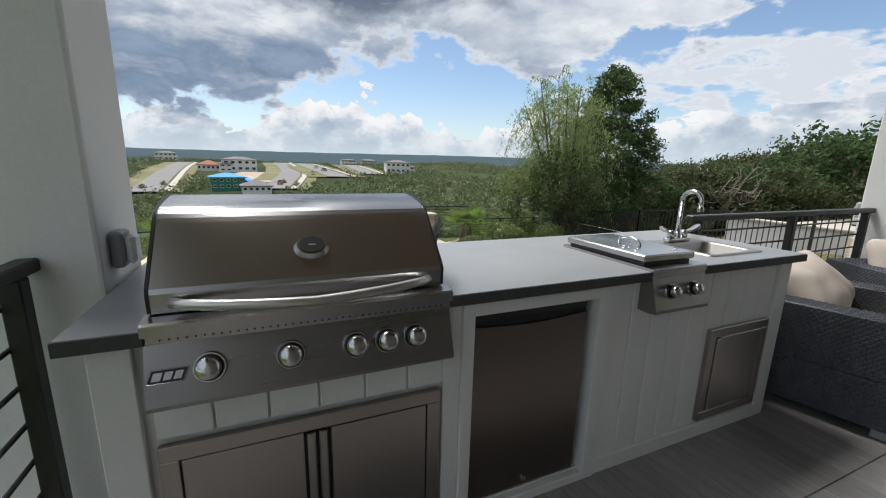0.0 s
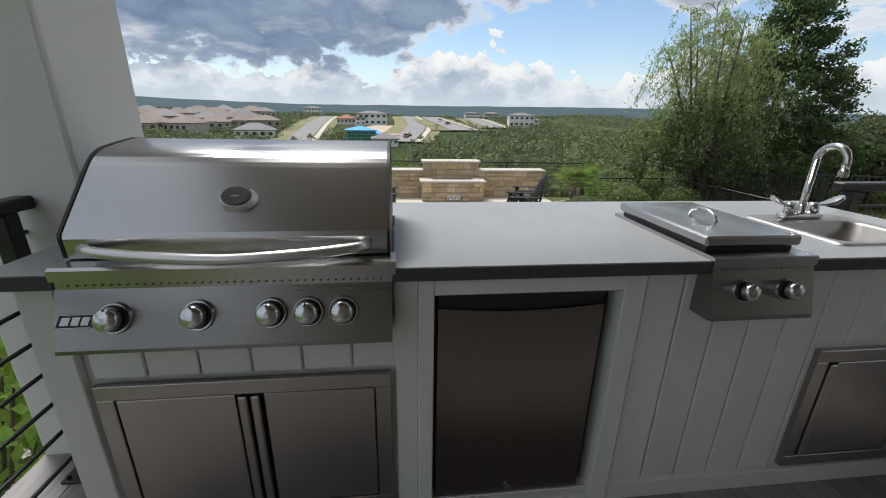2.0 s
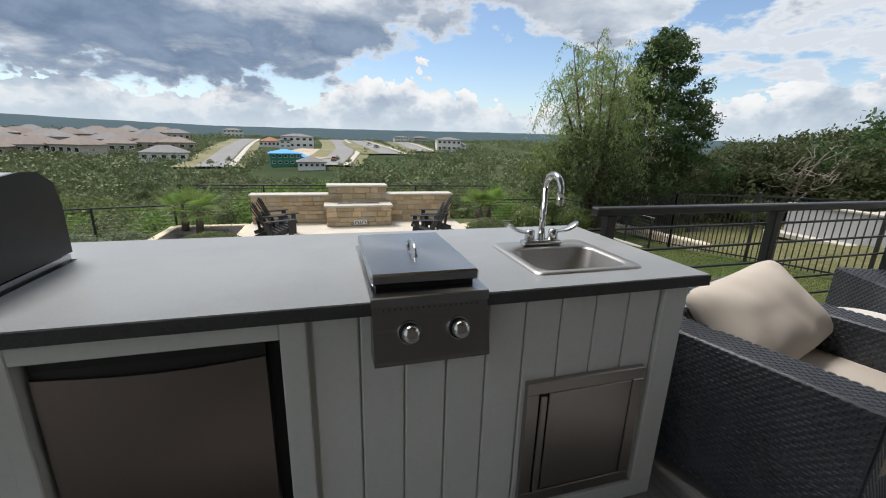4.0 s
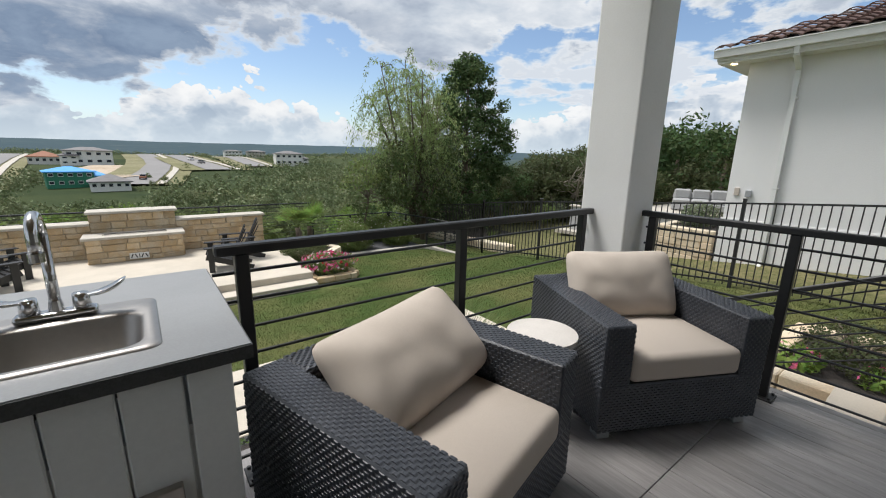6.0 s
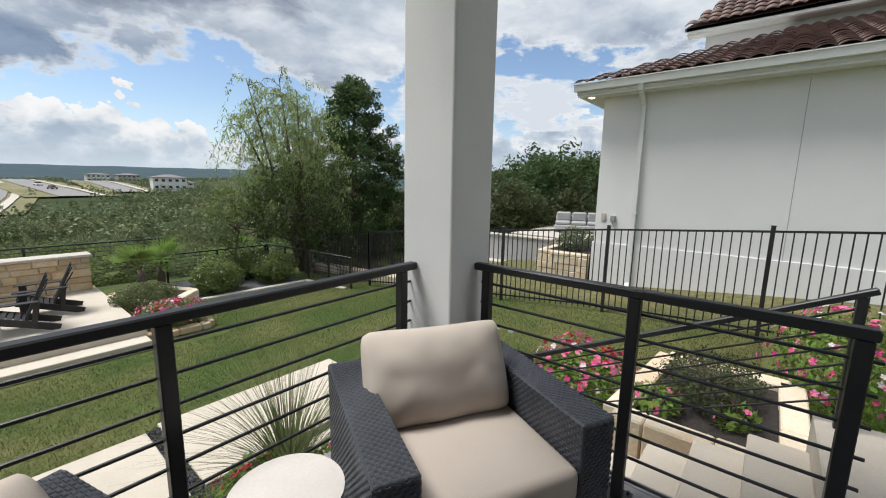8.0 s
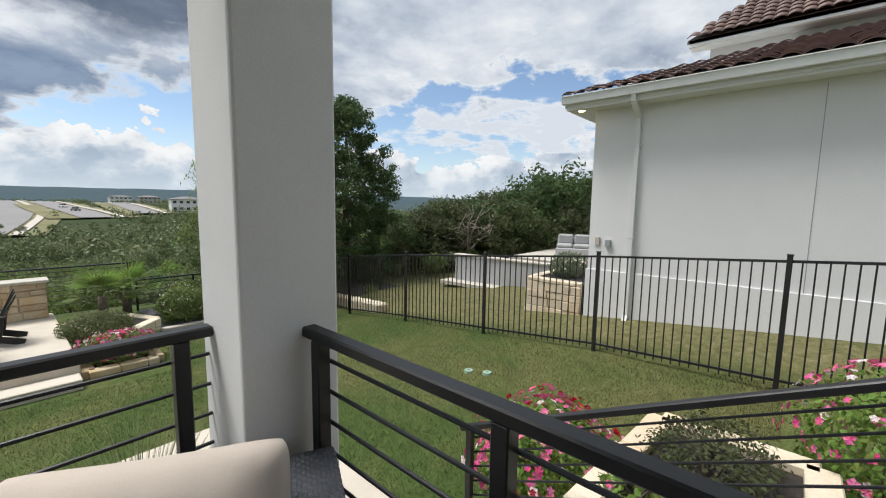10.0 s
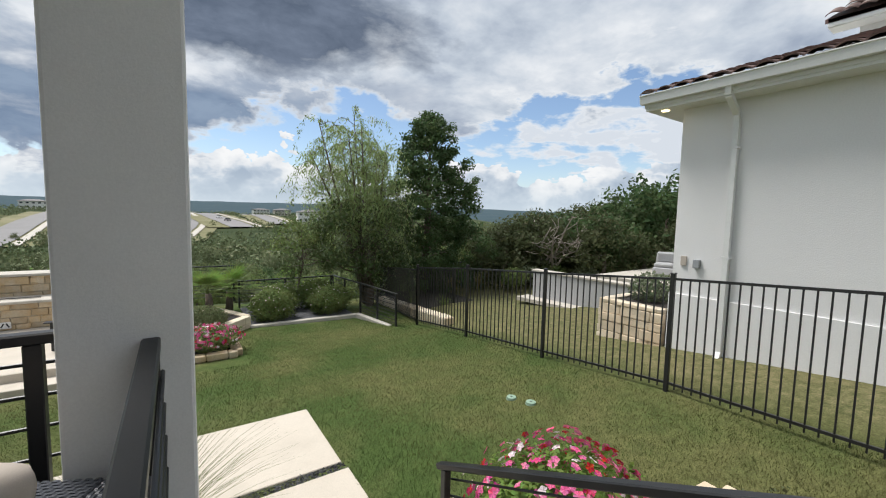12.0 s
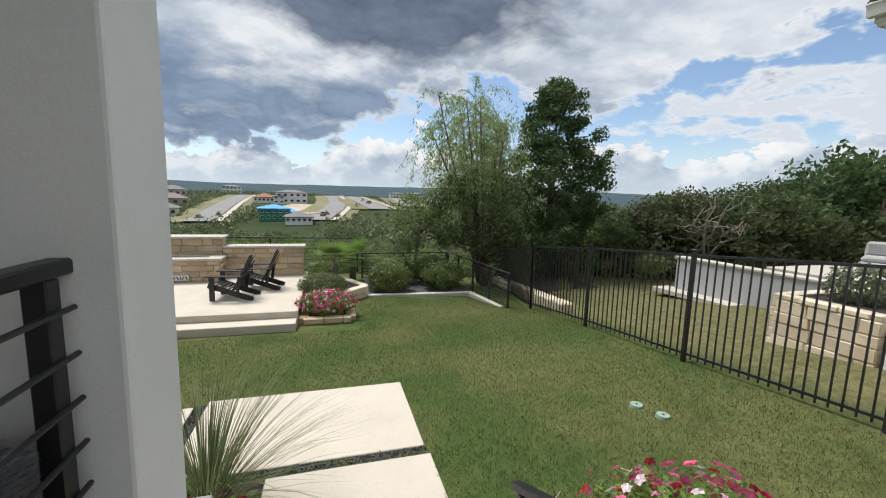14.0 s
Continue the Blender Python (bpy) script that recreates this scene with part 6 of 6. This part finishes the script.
# far scrub on the spur and slopes: countless small crowns in one mesh
def far_scrub():
    rng = np.random.default_rng(8)
    pts, facing = [], []
    for i in range(10500):
        r = 105 * (620 / 105) ** rng.random()
        a = math.radians(rng.uniform(-60, 36))
        x, y = 3 + math.sin(a) * r, -1 + math.cos(a) * r
        if noise.noise((x * 0.012, y * 0.012, 9.0)) < (0.05 if 165 < r < 420 and abs(math.degrees(a) - 3) < 11 else -0.3 if r > 165 else -1):
            continue
        if r < 165 and rng.random() < 0.6:
            continue
        if r < 168 and abs(math.degrees(a) + 4.8) < 4.5:
            continue
        if any(near_line(x, y, line, 7 + r * 0.012) for line in ROADS):
            continue
        z = ground_z(x, y)
        s = rng.uniform(1.4, 3.0)
        d = rng.normal(size=(20, 3))
        d *= np.array((0.95, 0.95, 0.68)) * s / np.linalg.norm(d, axis=1)[:, None] * rng.uniform(0.75, 1.1, (20, 1))
        pts.append(np.array((x, y, z + s * 0.55)) + d)
        facing.append(d / np.linalg.norm(d, axis=1)[:, None])
    c = np.concatenate(pts)
    tagged(part("far_scrub", leaf_mesh("far_scrub", c, 0.62, LEAF_FAR, seed=9, long=1.3, normals=np.concatenate(facing)), LEAF_FAR), "distant green scrub covering the slopes", "scrub", kind="stuff")




def polar(az, r):
    return 3 + math.sin(radians(az)) * r, -1 + math.cos(radians(az)) * r


def near_line(x, y, line, d):
    for (x0, y0), (x1, y1) in zip(line, line[1:]):
        vx, vy = x1 - x0, y1 - y0
        t = max(0, min(1, ((x - x0) * vx + (y - y0) * vy) / (vx * vx + vy * vy)))
        if math.hypot(x - x0 - t * vx, y - y0 - t * vy) < d:
            return True
    return False


ASPHALT = material("pale grey road", (0.235, 0.225, 0.22), 0.9, scale=0.1, amount=0.3, fine=2, grain=0.08, bump=0)
VERGE = material("dry grass verge", (0.21, 0.19, 0.10), 0.95, other=(0.13, 0.13, 0.05), scale=0.05, amount=0.8, fine=0.8, grain=0.25, bump=0)
EARTH = material("bare tan earth", (0.40, 0.31, 0.22), 0.95, other=(0.50, 0.42, 0.33), scale=0.08, amount=0.8, fine=0.7, grain=0.2, bump=0)
ROADS = [[polar(a, r) for a, r in line] for line in (
    ((-0.6, 158), (0.4, 175), (1.6, 205), (2.1, 240), (1.7, 290), (1.0, 340), (0.6, 400)),
    ((8.2, 205), (7.0, 225), (5.6, 265), (4.4, 310), (3.2, 370), (2.4, 440)),
    ((12.6, 225), (11.4, 255), (10.0, 305), (8.8, 370), (8.0, 440)),
    ((-14.6, 160), (-13.4, 185), (-11.8, 230), (-10.6, 285), (-9.6, 330)))]


def ribbon(line, w, lift, off=0.0):
    pts, faces = [], []
    fine = []
    for (x0, y0), (x1, y1) in zip(line, line[1:]):
        fine += [(x0 + (x1 - x0) * k / 6, y0 + (y1 - y0) * k / 6) for k in range(6)]
    fine.append(line[-1])
    for i, (x, y) in enumerate(fine):
        a, b = fine[max(0, i - 1)], fine[min(len(fine) - 1, i + 1)]
        d = Vector((b[0] - a[0], b[1] - a[1])).normalized()
        for s in (-1, 1):
            px, py = x + d.y * (off + s * w / 2), y - d.x * (off + s * w / 2)
            pts.append((px, py, ground_z(x, y) + lift))
        if i:
            k = 2 * i
            faces.append((k - 2, k - 1, k + 1, k))
    return pts, faces


for line, w in zip(ROADS, (10, 11, 9, 9)):
    setting("verge", soup("verge", *ribbon(line, w * 2.6, 0.5), VERGE), VERGE, "dry grass verge of a far road", "verge")
    setting("road", soup("road", *ribbon(line, w, 0.75), ASPHALT), ASPHALT, "pale grey road winding up the far slope", "road")
    setting("pavement", soup("pavement", *ribbon(line, 2.2, 0.85, w * 0.72), CAP), CAP, "pale pavement beside the far road", "pavement")
setting("earthworks", soup("earthworks", *ribbon([polar(-5.5, 190), polar(-2.5, 196), polar(-1.2, 214), polar(0.2, 238)], 34, 0.4), EARTH), EARTH, "bare tan building ground", "earth")
far_scrub()

FAR_WHITE = material("far white render", (0.74, 0.73, 0.70), 0.9, scale=0.3, amount=0.15, bump=0)
FAR_GREEN = material("green sheathing", (0.035, 0.20, 0.12), 0.8, scale=0.5, amount=0.3, bump=0)
FAR_BLUE = material("blue roof sheeting", (0.06, 0.33, 0.72), 0.6, scale=0.4, amount=0.3, bump=0)
FAR_RED = material("far red tile roof", (0.30, 0.13, 0.075), 0.8, scale=0.6, amount=0.4, bump=0)
FAR_BROWN = material("far brown roof", (0.21, 0.165, 0.14), 0.8, scale=0.6, amount=0.4, bump=0)
LIME_FAR = material("far tan stone", (0.42, 0.35, 0.27), 0.9, scale=0.3, amount=0.4, bump=0)
FAR_GREY = material("far grey roof", (0.19, 0.18, 0.18), 0.8, scale=0.6, amount=0.4, bump=0)
GLASS = material("dark window glass", (0.03, 0.035, 0.045), 0.15, scale=1, amount=0.2, bump=0)


def hip_roof(w, d, z, h, over=0.6):
    bm = bmesh.new()
    a, b = w / 2 + over, d / 2 + over
    rg = max(0.3, a - b)
    v = [bm.verts.new(p) for p in ((-a, -b, z), (a, -b, z), (a, b, z), (-a, b, z), (-rg, 0, z + h), (rg, 0, z + h), (-a, -b, z - 0.3), (a, -b, z - 0.3), (a, b, z - 0.3), (-a, b, z - 0.3))]
    for f in ((0, 1, 5, 4), (1, 2, 5), (2, 3, 4, 5), (3, 0, 4), (6, 7, 1, 0), (7, 8, 2, 1), (8, 9, 3, 2), (9, 6, 0, 3), (9, 8, 7, 6)):
        bm.faces.new([v[i] for i in f])
    return bm


def far_house(az_, r, turn, w, d, h, roof_h, wall, roof, label, storeys=2, wing=None, cols=5):
    x, y = polar(az_, r)
    root = thing("far_house", label, "house", m=pose(x, y, ground_z(x, y) + 0.2, 0, 0, turn))
    blocks = [(0, 0, w, d, h)] + ([wing] if wing else [])
    for bx, by, bw, bd, bh in blocks:
        part("wall", boxes((bx - bw / 2, bx + bw / 2, by - bd / 2, by + bd / 2, -4, bh)), wall, root)
        rf = part("roof", hip_roof(bw, bd, bh, roof_h), roof, root)
        rf.matrix_basis = Matrix.Translation((bx, by, 0))
        n = max(2, round(cols * bw / w))
        for s in range(storeys):
            zz = bh * (s + 0.32) / storeys
            for i in range(n):
                wx = bx - bw / 2 + bw * (i + 0.5) / n
                win = part("window", boxes((wx - bw / n * 0.28, wx + bw / n * 0.28, by - bd / 2 - 0.09, by - bd / 2 - 0.02, zz, zz + bh / storeys * 0.45)), WHITE, root)
                part("pane", boxes((wx - bw / n * 0.24, wx + bw / n * 0.24, by - bd / 2 - 0.14, by - bd / 2 - 0.1, zz + 0.15, zz + bh / storeys * 0.45 - 0.15)), GLASS, win)


far_house(-4.0, 255, 8, 17, 12, 6.5, 1.6, FAR_WHITE, FAR_GREY, "white two-storey villa on the far slope", wing=(-7, -3, 6, 8, 4.2))
far_house(-7.3, 262, 4, 11, 10, 3.2, 2.4, FAR_WHITE, FAR_RED, "low far house with red tile roof", 1)
far_house(-5.8, 165, 10, 10.5, 9, 4.4, 1.4, FAR_GREEN, FAR_BLUE, "half-built house in green sheathing with blue roof", wing=(6.2, 2, 4.5, 6, 3.0))
far_house(16.2, 245, -8, 14, 11, 6.3, 1.5, FAR_WHITE, FAR_GREY, "white two-storey villa above the road", wing=(7, 1, 7, 8, 3.8))
far_house(-18.8, 190, 14, 15, 11, 3.4, 2.6, FAR_WHITE, FAR_GREY, "far house with wide grey hip roof", 1)
town = random.Random(15)
for i in range(26):
    az_ = -33 + 15.5 * (i % 13) / 12 + town.uniform(-0.5, 0.5)
    rr = (232, 290)[i // 13] + town.uniform(-18, 18)
    far_house(az_, rr, town.uniform(-25, 30), town.uniform(11, 17), town.uniform(9, 12), town.uniform(3.2, 4.6), town.uniform(2.4, 3.4), CAP if i % 3 else LIME_FAR, (FAR_BROWN, FAR_GREY, FAR_BROWN)[i % 3], "far tan house with brown-grey hip roof", 1, cols=4)
far_house(-11.3, 430, 8, 16, 10, 6, 1.4, FAR_WHITE, FAR_GREY, "small far white villa on the ridge")
far_house(9.8, 470, 0, 16, 10, 6, 1.2, FAR_WHITE, FAR_GREY, "small far white villa on the ridge")
far_house(12.4, 400, 0, 14, 10, 5, 1.4, CAP, FAR_GREY, "small far grey-roofed house by the road")
far_house(-2.6, 152, 5, 9, 8, 2.4, 1.8, FAR_WHITE, FAR_GREY, "low far roof below the half-built house", 1)


def car(az_, r, turn, mat, label):
    x, y = polar(az_, r)
    root = thing("car", label, "car", m=pose(x, y, ground_z(x, y) + 0.8, 0, 0, turn))
    part("body", boxes((-0.9, 0.9, -2.2, 2.2, 0.35, 1.0), bevel=0.12), mat, root)
    part("cabin", boxes((-0.78, 0.78, -1.2, 1.5, 1.0, 1.6), bevel=0.2), GLASS, root)
    for sx in (-0.85, 0.85):
        for sy in (-1.4, 1.4):
            part("wheel", rod(bmesh.new(), (sx - 0.1, sy, 0.33), (sx + 0.1, sy, 0.33), 0.33, 14), DARK, root)


car(5.3, 275, 20, FAR_WHITE, "white car on the far road")
car(2.4, 430, 10, FAR_WHITE, "white van on the far road")
car(0.4, 172, -5, FAR_RED, "dark red parked truck by the far road")
car(6.3, 240, 20, FAR_GREY, "dark car on the far road")


# ---- neighbour's garden ----
def neighbour_garden():
    bed = thing("stone_planter", "pale limestone retaining planter beside the neighbouring house", "planter")
    stone_wall(bed, -3.55, -2.3, 12.95, -0.95, -0.12, 61, LIME_PALE, 0.2, (0.16, 0.22), (0.3, 0.6), side=pose(0, 0, 0, 0, 0, -90))
    part("soil", boxes((13.1, 16.5, 2.3, 3.5, -0.9, -0.16)), MULCH, bed, "black mulch")
    stone_wall(bed, -16.5, -12.95, -3.6, -1.05, -0.12, 62, LIME_PALE, 0.2, (0.16, 0.22), (0.3, 0.6), side=pose(0, 0, 0, 0, 0, 180))
    low = thing("low_wall", "smooth grey rendered low garden wall", "wall")
    part("wall", beam(bmesh.new(), (16.1, 4.6, -0.75), (15.95, 8.1, -0.75), 0.25, 0.9, 0.01), STUCCO_GREY, low)
    part("coping", beam(bmesh.new(), (16.1, 4.55, -0.30), (15.95, 8.15, -0.30), 0.32, 0.06, 0.01), CAP, low)
    part("footing", beam(bmesh.new(), (15.8, 4.6, -1.22), (15.65, 8.4, -1.26), 0.6, 0.12), CAP, low)
    setting("garden_patio", boxes((18.6, 24, 4.75, 7.6, -1.6, -0.55), bevel=0.01), CAP, "pale neighbouring patio", "patio")
    couch = thing("outdoor_sofa", "pale grey cushioned sofa on the neighbouring patio", "sofa", m=pose(21.0, 5.6, -0.55, 0, 0, -70))
    part("base", boxes((-1.0, 1.0, -0.45, 0.45, 0.05, 0.32), bevel=0.03), STUCCO_GREY, couch)
    part("backrest", boxes((-1.0, 1.0, 0.28, 0.48, 0.32, 0.72), bevel=0.05), SOFA_CLOTH, couch)
    for x in (-0.66, 0.0, 0.66):
        part("cushion", boxes((x - 0.31, x + 0.31, -0.42, 0.28, 0.32, 0.48), bevel=0.05), SOFA_CLOTH, couch)
        part("back_cushion", boxes((x - 0.31, x + 0.31, 0.12, 0.30, 0.46, 0.86), bevel=0.06), SOFA_CLOTH, couch)
    for x in (-0.8, 0.8):
        part("leg", boxes((x - 0.04, x + 0.04, -0.3, 0.3, 0, 0.06)), DARK, couch)
    shrub("blue-grey shrub in the stone planter", (13.9, 3.0, -0.2), (0.55, 0.4, 0.6), LEAF_GREY, 1500, 0.05, 91)
    for i, (x, y) in enumerate(((17.0, 10.2), (18.2, 10.6), (19.6, 10.4), (20.8, 9.6), (22.0, 9.8))):
        shrub("grey-green garden shrub by the far railing", (x, y, -1.25), (0.55, 0.5, 0.7), LEAF_GREY if i % 2 else LEAF_MID, 900, 0.07, 93 + i)
    for i, (x, y) in enumerate(((12.4, 10.4), (12.9, 11.3), (13.2, 9.6))):
        grass_clump("green strappy grass in the mulch bed", (x, y, -1.7), 90, 0.6, 100 + i, LEAF_MID, 0.4, 0.014)
    setting("mulch_bed", boxes((11.9, 14.6, 9.4, 12.4, -1.9, -1.5), bevel=0.05), MULCH, "black mulch bed under the tree", "soil")
    steps = thing("stone_border", "rough pale limestone border by the fence", "border")
    rng = random.Random(4)
    for i in range(9):
        x = 11.55 + 0.02 * i
        bm = bmesh.new()
        box(bm, x, x + 0.35, 7.2 + i * 0.5, 7.68 + i * 0.5, -1.75, -1.22 - i * 0.03, bevel=0.03)
        part("stone", bm, LIME_PALE, steps)


STUCCO_GREY = material("grey render", (0.42, 0.42, 0.43), 0.9, scale=1, amount=0.2, fine=60, grain=0.05, bump=0.2)
SOFA_CLOTH = material("grey outdoor fabric", (0.36, 0.36, 0.36), 0.95, scale=4, amount=0.3, fine=200, grain=0.06, bump=0.1)
neighbour_garden()


def valve_lids():
    for x, y in ((9.665, 2.694), (9.748, 2.40)):
        root = thing("valve_lid", "round pale green irrigation valve lid in the lawn", "valve lid", "valve lids")
        bm = bmesh.new()
        z = float(lawn_z(x, y))
        bmesh.ops.create_cone(bm, cap_ends=True, segments=20, radius1=0.075, radius2=0.066, depth=0.04, matrix=Matrix.Translation((x, y, z + 0.012)))
        part("lid", bm, LID, root)
        part("notch", boxes((x - 0.012, x + 0.012, y - 0.012, y + 0.012, z + 0.03, z + 0.036)), DARK, root)


LID = material("pale green plastic", (0.26, 0.37, 0.28), 0.6, scale=10, amount=0.3, bump=0)
valve_lids()


# ---- lawn blades ----
def lawn_blades():
    rng = np.random.default_rng(5)
    n = 150000
    y = -1.0 + 10.5 * rng.random(n) ** 1.3
    x = 3.3 + 8.0 * rng.random(n)
    bad = ((x < 7.22) & (y < 4.21)) | ((x < 6.9) & (y > 7.0)) | ((x < 9.3) & (y < 0.75)) | (x > 11.25) | ((x < 10.0) & (y < -0.2)) | (y > 9.6)
    x, y = x[~bad], y[~bad]
    n = len(x)
    z = lawn_z(x, y)
    a = rng.random(n) * math.tau
    h = rng.uniform(0.02, 0.05, n)
    lean = rng.normal(size=(n, 2)) * 0.018
    w = 0.0035
    base = np.stack([x, y, z - 0.004], 1)
    s = np.stack([np.cos(a) * w, np.sin(a) * w, np.zeros(n)], 1)
    tip = base + np.stack([lean[:, 0], lean[:, 1], h], 1)
    v = np.stack([base - s, base + s, tip], 1).reshape(-1, 3)
    me = soup("grass", v.tolist(), np.arange(3 * n).reshape(-1, 3).tolist(), BLADE)
    tagged(part("grass", me, BLADE), "short mown green lawn grass", "grass", kind="stuff")


lawn_blades()


# ---- porch floor tiles, last ----
def floor_tiles():
    floor = bpy.data.objects["floor"]
    shared = {}
    w, length = 0.2, 1.2
    ys = [Y0] + [v for v in (-0.4 - 1.2 * k for k in range(2, -3, -1)) if Y0 < v < Y1] + [Y1]
    for ya, yb in zip(ys, ys[1:]):
        x = X0
        while x < X1 - 0.01:
            xb = min(x + w, X1)
            key = (round(xb - x, 3), round(yb - ya, 3))
            if key not in shared:
                bm = bmesh.new()
                box(bm, 0.001, xb - x - 0.001, 0.0025, yb - ya - 0.0025, -0.012, 0, bevel=0.0015)
                shared[key] = mesh_of("floor_tile", bm, PLANK)
            part("floor_tile", shared[key], PLANK, floor).matrix_basis = Matrix.Translation((x, ya, 0))
            x = xb


floor_tiles()
